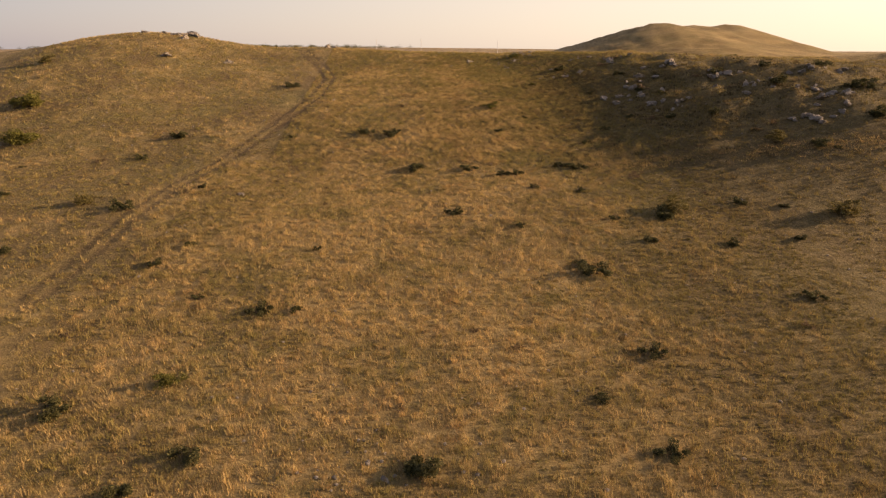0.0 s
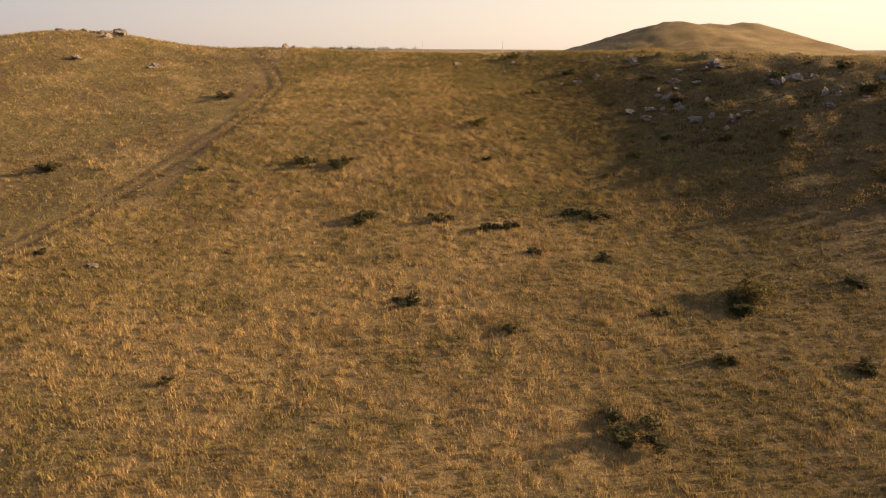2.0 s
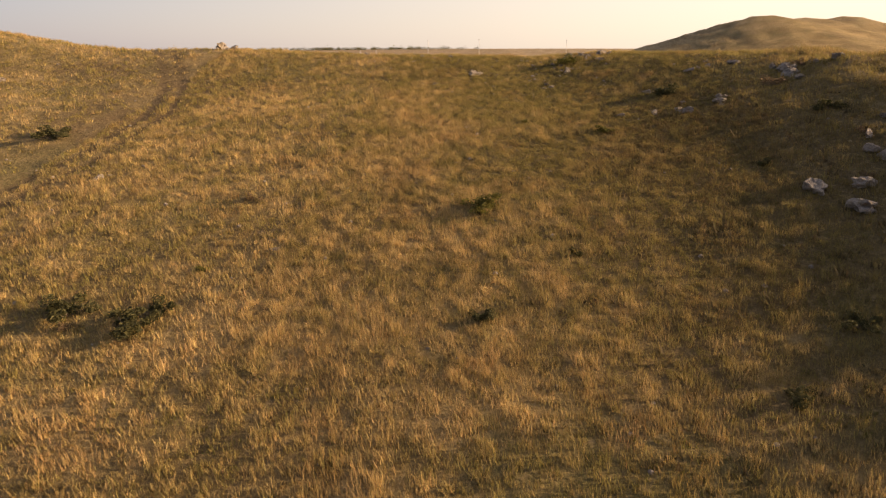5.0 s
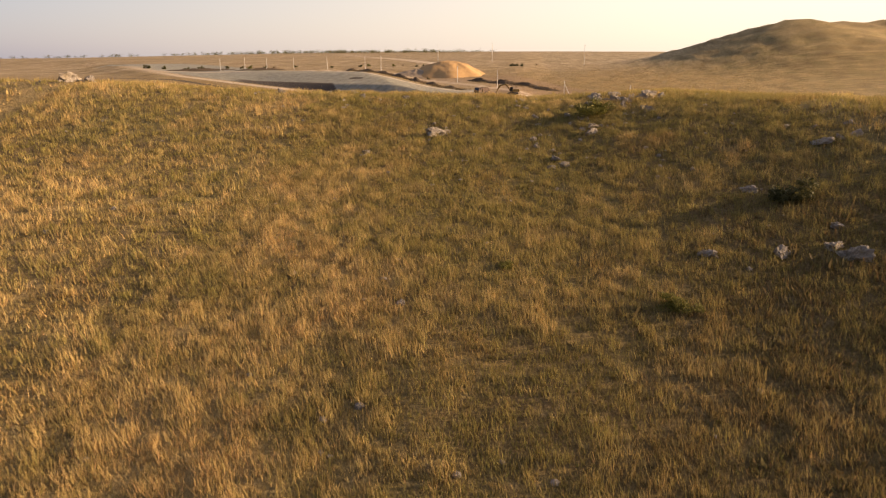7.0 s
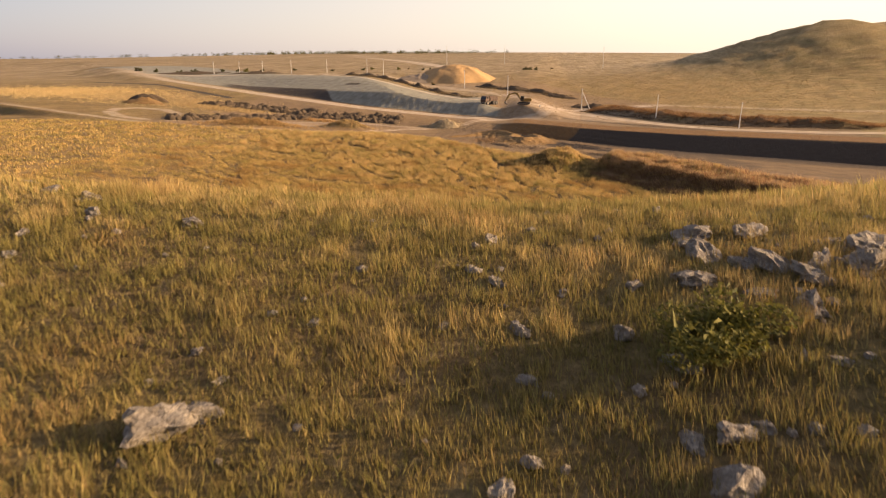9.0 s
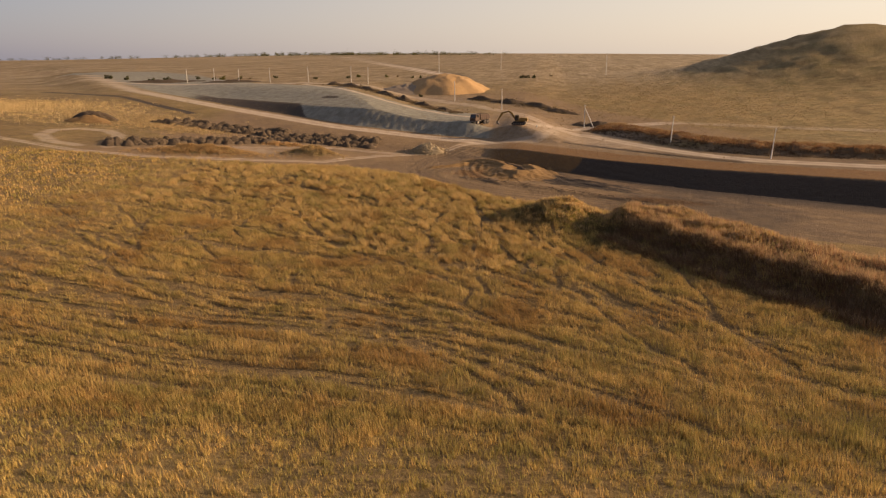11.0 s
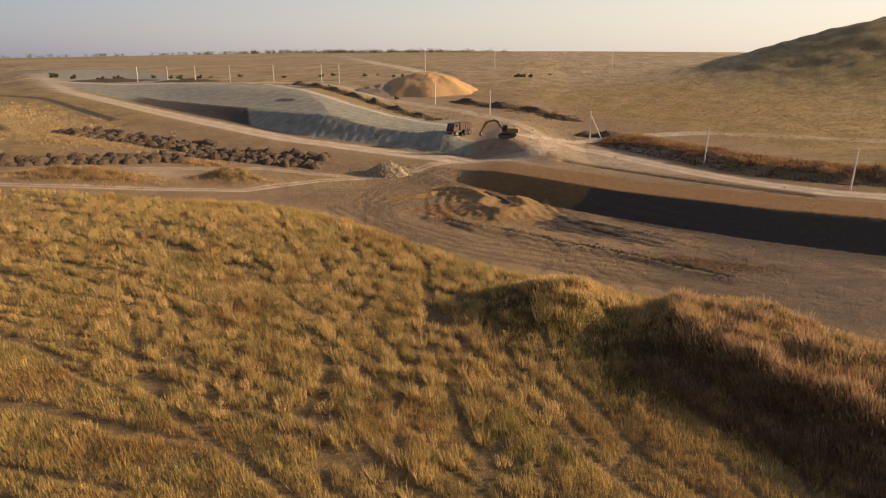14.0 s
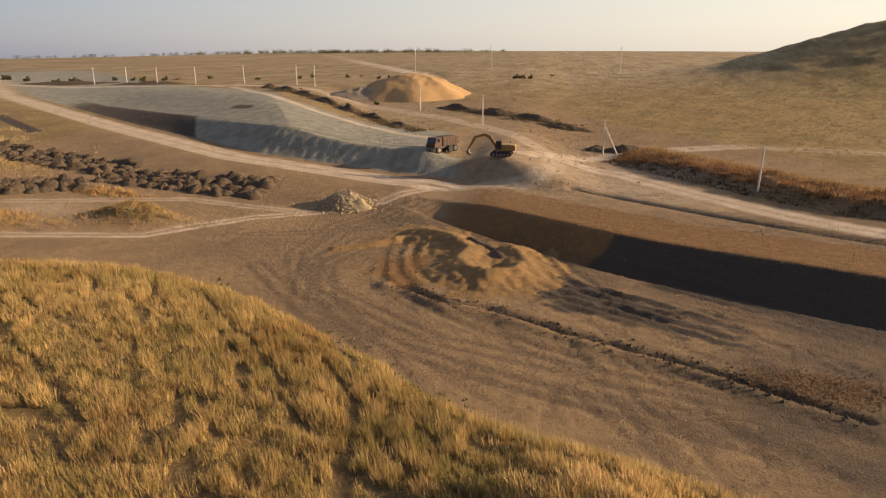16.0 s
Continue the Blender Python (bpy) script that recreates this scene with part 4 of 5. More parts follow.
tagged(mesh_object("loose_stones", np.concatenate(pco), np.concatenate(pfa), STONE, False), "small pale limestone pieces strewn through the grass", "stones", kind="stuff")


# ---------------- bushes ----------------
def leaf_material(name, a, b):
    k = Nodes(name, 0.7)
    g = k.t.nodes.new("ShaderNodeNewGeometry").outputs["Random Per Island"]
    col = k.mix(g, a, b)
    mat = k.color(col)
    t = k.add("ShaderNodeBsdfTranslucent")
    k.put(t.inputs["Color"], col)
    mx = k.add("ShaderNodeMixShader")
    mx.inputs[0].default_value = 0.3
    k.t.links.new(k.b.outputs[0], mx.inputs[1])
    k.t.links.new(t.outputs[0], mx.inputs[2])
    k.t.links.new(mx.outputs[0], k.t.nodes["Material Output"].inputs["Surface"])
    return mat


BARK = plain("bark", (0.10, 0.075, 0.05), (0.17, 0.13, 0.09), 6)
LEAF = {"dark": leaf_material("dark_leaves", (0.035, 0.038, 0.014), (0.11, 0.10, 0.036)), "green": leaf_material("green_leaves", (0.06, 0.066, 0.015), (0.19, 0.165, 0.036)),
        "yellow": leaf_material("yellow_leaves", (0.075, 0.066, 0.02), (0.20, 0.155, 0.045)), "brown": leaf_material("brown_twigs", (0.10, 0.065, 0.035), (0.20, 0.135, 0.07))}


def bush_meshes(key, seed, leaves=1500, tall=0.6, lobes=9, size=0.05):
    r = np.random.default_rng(seed)
    centres = np.c_[r.normal(0, 0.26, lobes), r.normal(0, 0.22, lobes), np.abs(r.normal(0.25 * tall, 0.22 * tall, lobes)) + 0.06]
    radius = r.uniform(0.10, 0.24, lobes)
    pick = r.integers(0, lobes, leaves)
    d = r.normal(size=(leaves, 3))
    d /= np.linalg.norm(d, axis=1, keepdims=True)
    p = centres[pick] + d * (radius[pick] * r.uniform(0.55, 1.12, leaves) ** 0.6)[:, None] * (1, 1, 0.85)
    p[:, 2] = np.abs(p[:, 2]) + 0.01
    u, v = r.normal(size=(leaves, 3)), r.normal(size=(leaves, 3))
    s = size * r.uniform(0.5, 1.3, (leaves, 1))
    co = np.stack([p - u * s, p + u * s * 0.6 + v * s * 0.5, p + v * s], 1).reshape(-1, 3)
    f = mesh_object("foliage", co, np.arange(3 * leaves).reshape(-1, 3), LEAF[key], False)
    bm = bmesh.new()
    for c in centres:
        rod(bm, (0, 0, -0.06), c * 0.5 + (0, 0, 0.02), 0.018, 0.010, 5)
        rod(bm, c * 0.5 + (0, 0, 0.02), c, 0.010, 0.004, 5)
    b = finish("branches", bm, BARK)
    out = (f.data, b.data)
    bpy.data.objects.remove(f)
    bpy.data.objects.remove(b)
    return out


BUSHES = {"dark": [bush_meshes("dark", 20 + k, 2200, 0.6, 11, 0.045) for k in range(3)], "green": [bush_meshes("green", 30 + k, 4200, 0.7, 16, 0.028) for k in range(2)],
          "yellow": [bush_meshes("yellow", 40 + k, 1900, 1.1, 12, 0.042) for k in range(2)], "brown": [bush_meshes("brown", 50 + k, 700, 0.6, 8, 0.035) for k in range(2)]}
BUSH_LABEL = {"dark": "low dark-green spreading bush in dry grass", "green": "rounded green bush with small leaves in grass", "yellow": "open yellow-leaved shrub on the hillside", "brown": "low brown dried-out shrub in the grass"}


def bush(kind, x, y, size, seed, name="bush", high=1.0, group="hillside bushes"):
    r = random.Random(seed)
    f, b = BUSHES[kind][r.randrange(len(BUSHES[kind]))]
    top = new(name)
    top.matrix_basis = pose(x, y, at(x, y), 0, 0, r.uniform(0, 360)) @ Matrix.Diagonal((size, size, size * high * 0.72 * r.uniform(0.85, 1.15), 1))
    for nm, me in (("foliage", f), ("branches", b)):
        new(nm, me).parent = top
    return tagged(top, BUSH_LABEL[kind], "bush", group)


DARK_BUSHES = [(-39.4, 100.6, 2.0), (-42.1, 93, 1.4), (-36.9, 74.8, 2.2), (-53, 79.6, 1.2), (-43.9, 64.4, 1.4), (-28, 61.4, 1.3), (-15.4, 52.2, 1.6), (-12.4, 52.5, 0.9),
               (-25.6, 38.9, 1.9), (-15.4, 34.6, 1.6), (-17.8, 31.7, 1.5), (-1.4, 33.6, 2.1), (13.6, 34.8, 1.4), (10.8, 40.4, 1.0), (15.8, 46.2, 1.5), (14.3, 60, 2.6), (1.2, 73.8, 1.5), (-3.6, 89.4, 2.0),
               (3.5, 89.6, 1.7), (7.9, 87.2, 1.5), (10.1, 87.5, 1.5), (15.9, 90.2, 1.5), (18.1, 89.5, 2.0), (-11.6, 102, 1.9), (-8.1, 101, 1.8), (-27.3, 124.4, 2.2), (24.6, 72.4, 2.4), (21.7, 66.6, 1.4)]
for k, (x, y, s) in enumerate(DARK_BUSHES):
    bush("dark", x, y, s * 1.05, 400 + k)
for k, (kind, x, y, s) in enumerate((("green", -66.7, 110, 5.0), ("green", -60.5, 97, 5.0), ("yellow", -41.8, 76.5, 1.9), ("green", -19.4, 42, 1.8), ("yellow", 26.2, 73.8, 2.7), ("dark", 29.6, 65.7, 1.6), ("dark", 32.3, 54.5, 1.5), ("brown", 29.3, 49.8, 1.2), ("yellow", 43.9, 71.5, 2.9),
                                     ("yellow", 44.5, 89.3, 2.6), ("dark", 48.8, 86.5, 2.2), ("dark", 34.2, 75, 1.6), ("dark", 51.3, 105, 3.2), ("dark", 58.3, 91, 2.8), ("green", 14.9, 147.2, 2.2), ("yellow", -74.2, 130, 2.8),
                                     ("green", 8.2, 112.4, 1.9), ("dark", -7.4, 102.2, 1.5), ("green", -6.6, 106, 0.7), ("brown", -6.8, 114.2, 1.3), ("dark", 22.1, 133.4, 1.8), ("green", 16.2, 125.8, 1.2), ("brown", -47.5, 92, 1.4),
                                     ("brown", -2.7, 39.3, 0.9), ("dark", 36.9, 66.8, 1.2), ("brown", -14.6, 82.6, 0.8), ("brown", 17.6, 71.8, 0.7), ("green", 10.5, 128.5, 0.7), ("dark", 39.5, 99, 2.0), ("dark", 62, 101, 3.0))):
    bush(kind, x, y, s, 500 + k)
r = random.Random(12)
for k in range(30):
    bush(r.choice(("brown", "dark", "brown")), r.uniform(24, 66), r.uniform(82, 135), r.uniform(0.9, 2.2), 640 + k)
for k in range(46):
    bush(r.choice(("brown", "brown", "dark")), r.uniform(-60, 60), r.uniform(45, 125), r.uniform(0.5, 1.1), 560 + k)

# ---------------- heaps of earth, sand and rubble ----------------
SOIL = plain("dug_soil", (0.058, 0.042, 0.027), (0.118, 0.084, 0.051), 1.6, 0.95, bump=0.9, dist=0.12)
SAND = plain("yellow_clay", (0.145, 0.085, 0.033), (0.25, 0.152, 0.064), 0.7, 0.95, bump=0.8, dist=0.15)
ORANGE = plain("orange_sand", (0.33, 0.20, 0.088), (0.41, 0.262, 0.122), 0.5, 0.95, bump=0.5, dist=0.2)
RUBBLE = plain("pale_rubble", (0.30, 0.225, 0.12), (0.45, 0.35, 0.21), 1.8, 0.95, bump=0.9, dist=0.15)


def heap(name, mat, rx, ry, h, seed, rings=12, spokes=28, rough=0.14, peak=1.25, label="", category="heap", group="", place=None, skew=0.0):
    """A tipped pile: slumped skirt, uneven crown."""
    r = np.random.default_rng(seed)
    t, a = np.meshgrid(np.linspace(0, 1, rings), np.linspace(0, 2 * np.pi, spokes, endpoint=False), indexing="ij")
    rim = 1 + (0.13 if rx < 15 else 0.05) * np.sin(a * 2 + r.uniform(0, 6)) + (0.09 if rx < 15 else 0.04) * np.sin(a * 3 + r.uniform(0, 6)) + 0.05 * np.sin(a * 7 + r.uniform(0, 6))
    x, y = t * np.cos(a) * rx * rim, t * np.sin(a) * ry * rim
    z = h * (1 - t ** peak) ** 1.1
    x = x + skew * rx * (1 - t) ** 2
    z = z + h * rough * (waves(x, y, max(rx, ry) * 0.5, seed) + 0.7 * waves(x, y, max(rx, ry) * 0.2, seed + 1)) * (1 - t) ** 0.4 * np.minimum(1, t * 3 + 0.4)
    if place is not None:
        z = z + true_ground((x + place[0]).ravel(), (y + place[1]).ravel()).reshape(z.shape) - at(*place[:2]) - 0.12 * t - 0.25 * t ** 8
    else:
        z = z - 0.15 * t
    co = np.stack([x, y, z], -1).reshape(-1, 3)
    k = (np.arange(rings - 1)[:, None] * spokes + np.arange(spokes)[None])
    nxt = (np.arange(rings - 1)[:, None] * spokes + (np.arange(spokes)[None] + 1) % spokes)
    ob = mesh_object(name, co, np.stack([k, nxt, nxt + spokes, k + spokes], -1).reshape(-1, 4)[:, ::-1], mat)
    if place is not None:
        ob.location = (place[0], place[1], at(*place[:2]))
    return tagged(ob, label, category, group)


first = [heap("soil_mound", SOIL, 1.9, 1.6, 1.15, 600 + k, 10, 22, 0.2, 2.1, label="tipped mound of dark crumbly soil in a row", category="soil mound", group="rows of tipped soil mounds") for k in range(5)]
SOIL_ROWS = [((-118, 384), (-70, 371), 20, 4, 2.8), ((-70, 366), (-37, 362.5), 15, 4, 2.6), ((-108, 337), (-70, 359), 18, 4, 2.7)]
r = random.Random(31)
used = 0
for (ax, ay), (bx, by), n, lanes, gap in SOIL_ROWS:
    ln = math.hypot(bx - ax, by - ay)
    px, py = -(by - ay) / ln, (bx - ax) / ln
    for q in range(n):
        for w in range(lanes):
            u = (q + r.uniform(-0.3, 0.3)) / n
            o = (w - (lanes - 1) / 2) * gap + r.uniform(-0.5, 0.5)
            x, y = ax + (bx - ax) * u + px * o, ay + (by - ay) * u + py * o
            s = r.uniform(0.75, 1.3)
            m = pose(x, y, at(x, y) - 0.05, 0, 0, r.uniform(0, 360)) @ Matrix.Diagonal((s, s * r.uniform(0.8, 1.2), s * r.uniform(0.6, 1.1), 1))
            ob = first[used] if used < 5 else copy_thing(first[used % 5], m)
            ob.matrix_basis = m
            used += 1

heap("rubble_mound", RUBBLE, 5.4, 3.4, 2.3, 640, 20, 48, 0.16, 1.6, "pale yellow heap of broken stone beside the dirt road", "rubble heap", place=(-21.5, 356))
heap("sand_mound", ORANGE, 22, 15, 8.0, 641, 24, 64, 0.045, 1.75, "large orange sand mound behind the dirt road", "sand mound", place=(-37, 489), skew=0.12)
heap("earth_mound", plain("grey_spoil", (0.19, 0.145, 0.10), (0.27, 0.21, 0.145), 0.6, bump=0.6, dist=0.2), 13, 9, 4.2, 642, 14, 40, 0.08, 1.2, "grey spoil mound beside the sand mound", "earth mound", place=(-53, 484))
def pushed_clay(name, label, line, x0, x1, y0, y1, step, wide, high, mat, seed):
    """A bulldozed ridge with slumped sides, laid over the ground."""
    xs, ys = np.arange(x0, x1, step), np.arange(y0, y1, step)
    x, y = np.meshgrid(xs, ys)
    d, _, along_it = line_distance(x, y, line)
    wob = 1 + 0.22 * waves(x, y, 6, seed) + 0.14 * waves(x, y, 2.2, seed + 1)
    h = high * np.exp(-(d / (wide * wob.clip(0.5, 1.6))) ** 1.35) * (0.95 + 0.15 * np.sin(along_it * 0.35 + seed)) + (0.14 * np.abs(waves(x, y, 3.0, seed + 3)) + 0.06 * waves(x, y, 1.2, seed + 2) - 0.05) * np.exp(-(d / (1.6 * wide)) ** 2)
    z = true_ground(x.ravel(), y.ravel()).reshape(x.shape) + h - 0.10
    n, m = len(xs), len(ys)
    k = (np.arange(m - 1)[:, None] * n + np.arange(n - 1)[None]).ravel()
    q = np.stack([k, k + 1, k + n + 1, k + n], -1)
    hh = h.ravel()
    q = q[hh[q].max(1) > 0.06]
    used, q2 = np.unique(q, return_inverse=True)
    co = np.c_[x.ravel(), y.ravel(), z.ravel()][used]
    return tagged(mesh_object(name, co, q2.reshape(-1, 4), mat), label, name.replace("_", " "))


pushed_clay("clay_mound", "yellow clay pushed up into a curved mound", [(-5.5, 341), (-1, 338), (2.5, 333), (1.8, 328.5), (3.2, 324), (6, 322.2), (9, 324), (10, 329), (8.2, 334)], -11, 16, 316, 347, 0.3, 2.6, 1.5, SAND, 81)
pushed_clay("earth_ridge", "brown weedy earth ridge inside the clay heap", [(2, 338), (5.5, 334.5), (7, 331)], -4, 12, 326, 343, 0.3, 1.3, 1.1, SOIL, 84)
pushed_clay("clay_bank", "low yellow clay bank on the bare ground", [(-16, 333), (-11, 335.5), (-7, 339.5)], -20, -3, 329, 343, 0.35, 1.0, 0.6, SAND, 87)
heap("earth_mound", SOIL, 5, 2.6, 1.5, 647, 12, 30, 0.16, 1.1, "low dark earth mound beside the pale road", "earth mound", place=(29.5, 409.5))
heap("earth_mound", SOIL, 4, 2.4, 1.3, 648, 12, 30, 0.16, 1.1, "low dark earth mound beside the pale road", "earth mound", place=(24, 411))
for k, (x, y, a, b, h) in enumerate(((-94, 500, 7, 3, 1.6), (-80, 482, 8, 2.5, 1.6), (-68, 468, 8, 2.6, 1.6), (-57, 457, 8, 2.6, 1.7), (-47, 448, 7, 2.6, 1.8), (-37, 439, 7, 2.4, 1.6), (-27, 428, 7, 2.4, 1.4), (-4, 452, 9, 3, 1.8), (8, 446, 9, 3, 1.6), (16, 437, 8, 2.6, 1.4), (-16, 461, 8, 3, 1.8),
                                   (-205, 536, 26, 5, 1.8), (-160, 528, 20, 4, 1.5))):
    heap("earth_bank", SOIL, a, b, h, 660 + k, 10, 30, 0.2, 1.1, "weedy dark earth bank along the dirt track", "earth bank", "earth banks along the tracks", place=(x, y)).rotation_euler = (0, 0, radians(-42 if k < 7 else -25 if k < 11 else 8))

# ---------------- poles ----------------
CONCRETE = plain("pole_concrete", (0.50, 0.47, 0.42), (0.66, 0.63, 0.57), 2.5, 0.85, bump=0.2)
CERAMIC = plain("insulator", (0.30, 0.26, 0.22), (0.40, 0.36, 0.30), 8, 0.4, bump=0)
STEEL = plain("dull_steel", (0.20, 0.19, 0.18), (0.30, 0.29, 0.27), 8, 0.5, 0.7, bump=0)


def power_pole(x, y, high=8.0, strut=None, lean=(0, 0), far=False):
    top = new("power_pole")
    top.matrix_basis = pose(x, y, at(x, y), lean[0], lean[1], 20)
    bm = bmesh.new()
    rod(bm, (0, 0, -0.6), (0, 0, high), 0.17, 0.105, 10)
    part("pole", bm, CONCRETE, top)
    bm = bmesh.new()
    box(bm, 1.1, 0.08, 0.08, Matrix.Translation((0, 0.12, high - 0.35)), 0.01)
    part("crossarm", bm, STEEL, top)
    for k in (-0.45, 0.45):
        bm = bmesh.new()
        rod(bm, (k, 0.12, high - 0.31), (k, 0.12, high - 0.12), 0.05, 0.035, 8)
        part("insulator", bm, CERAMIC, top)
    if strut:
        bm = bmesh.new()
        rod(bm, (strut[0], strut[1], -0.5), (0.1, 0.05, high * 0.86), 0.16, 0.11, 10)
        part("strut", bm, CONCRETE, top)
    return tagged(top, "pale concrete power pole with a slanting strut" if strut else "pale slim concrete power pole by the dirt road", "power pole", "power poles")


power_pole(25.0, 405.5, 7.9, (3.3, -1.2))
for x, y, h, lean in ((46.8, 363.6, 7.4, (0, 3)), (65.9, 338, 7.2, (0, 3)), (-5.4, 434, 8.2, (0, 0)), (-27.1, 457, 8.2, (0, 0)), (-78, 506, 8.4, (0, 1)), (-92, 524, 8.2, (0, 0)), (-118, 530, 8.0, (0, -1)), (-139, 527, 7.6, (0, 0)),
                      (-157, 527, 7.4, (0, 1)), (-172, 528, 7.4, (0, 0)), (-190, 531, 7.4, (0, 0)), (-58, 610, 13, (0, 0)), (-20, 640, 13, (0, 0)), (47, 600, 13, (0, 0))):
    power_pole(x, y, h, None, lean)

# ---------------- machines ----------------
PAINT = plain("yellow_paint", (0.20, 0.12, 0.032), (0.30, 0.19, 0.06), 2, 0.45, bump=0.05)
RUST = plain("red_brown_paint", (0.05, 0.03, 0.021), (0.10, 0.062, 0.042), 2, 0.6, bump=0.2)
BLACK = plain("black_rubber", (0.03, 0.028, 0.026), (0.055, 0.05, 0.045), 5, 0.8)
GREYM = plain("dusty_steel", (0.13, 0.115, 0.10), (0.22, 0.19, 0.16), 4, 0.6, 0.3)
DUSTY = plain("dusty_white_paint", (0.55, 0.50, 0.42), (0.68, 0.63, 0.55), 3, 0.6)
glass = Nodes("dark_glass", 0.08)
glass.b.inputs["Specular IOR Level"].default_value = 0.6
GLASS = glass.color((0.02, 0.024, 0.026))


def excavator(x, y, turn):
    top = new("excavator")
    top.matrix_basis = pose(x, y, at(x, y) + 0.02, 0, 0, turn)
    for s in (-1, 1):
        bm = bmesh.new()
        pts = [(-1.9, 0.12), (-1.5, 0.0), (1.5, 0.0), (1.9, 0.12), (2.15, 0.45), (1.95, 0.8), (1.6, 0.92), (-1.6, 0.92), (-1.95, 0.8), (-2.15, 0.45)]
        outline(bm, pts, 0.6, Matrix.Translation((0, 1.15 * s, 0)))
        bmesh.ops.bevel(bm, geom=bm.edges[:], offset=0.03, segments=1, affect="EDGES")
        tr = part("track", bm, BLACK, top, "dusty black crawler track")
        for q in range(5):
            bm = bmesh.new()
            wheel(bm, (-1.4 + 0.7 * q, 1.48 * s, 0.36), 0.24, 0.1, sides=12)
            part("roller", bm, GREYM, tr)
    bm = bmesh.new()
    rod(bm, (0, 0, 0.6), (0, 0, 1.15), 0.75, 0.75, 20)
    box(bm, 2.4, 1.7, 0.35, Matrix.Translation((0, 0, 0.65)))
    part("undercarriage", bm, GREYM, top)
    bm = bmesh.new()
    box(bm, 3.3, 2.6, 0.25, Matrix.Translation((-0.5, 0, 1.25)))
    box(bm, 2.0, 2.5, 0.95, Matrix.Translation((-1.1, 0, 1.8)), 0.08, 0.94)
    part("body", bm, PAINT, top, "yellow painted engine house")
    bm = bmesh.new()
    outline(bm, [(-2.7, 1.15), (-2.1, 1.15), (-2.1, 2.2), (-2.45, 2.25), (-2.75, 2.0)], 2.55)
    part("counterweight", bm, PAINT, top)
    bm = bmesh.new()
    outline(bm, [(0.0, 1.35), (1.05, 1.35), (1.2, 1.9), (0.95, 2.95), (0.1, 3.0), (-0.1, 2.9)], 0.95, Matrix.Translation((0, 0.8, 0)))
    cab = part("cab", bm, BLACK, top, "dark operator cab")
    for s in (0.31, 1.29):
        bm = bmesh.new()
        box(bm, 0.7, 0.02, 0.85, Matrix.Translation((0.45, s, 2.35)), 0)
        part("window", bm, GLASS, cab)
    bm = bmesh.new()
    rod(bm, (-1.6, -0.7, 2.2), (-1.6, -0.7, 2.9), 0.07, 0.07)
    part("exhaust", bm, GREYM, top)
    bm = bmesh.new()
    outline(bm, [(0.6, 1.35), (1.1, 1.3), (2.3, 3.25), (3.2, 3.75), (5.2, 3.3), (5.25, 3.6), (3.3, 4.3), (2.2, 3.9)], 0.42, Matrix.Translation((0, -0.1, 0)))
    part("boom", bm, PAINT, top, "yellow cranked boom")
    bm = bmesh.new()
    outline(bm, [(4.75, 3.75), (5.2, 3.9), (5.6, 3.4), (6.75, 1.15), (6.5, 1.0), (5.1, 3.0)], 0.32, Matrix.Translation((0, -0.1, 0)))
    part("stick", bm, PAINT, top)
    bm = bmesh.new()
    rod(bm, (1.2, -0.1, 1.7), (2.9, -0.1, 3.5), 0.09, 0.06)
    rod(bm, (3.1, -0.1, 4.25), (4.8, -0.1, 3.85), 0.08, 0.05)
    part("cylinder", bm, STEEL, top)
    bm = bmesh.new()
    outline(bm, [(6.45, 1.15), (6.85, 1.05), (6.95, 0.5), (6.6, 0.1), (6.0, 0.08), (5.75, 0.25), (6.0, 0.3), (6.4, 0.5)], 1.05, Matrix.Translation((0, -0.1, 0)))
    part("bucket", bm, GREYM, top, "worn steel digging bucket")
    return tagged(top, "yellow crawler excavator with lowered bucket on bare ground", "excavator")


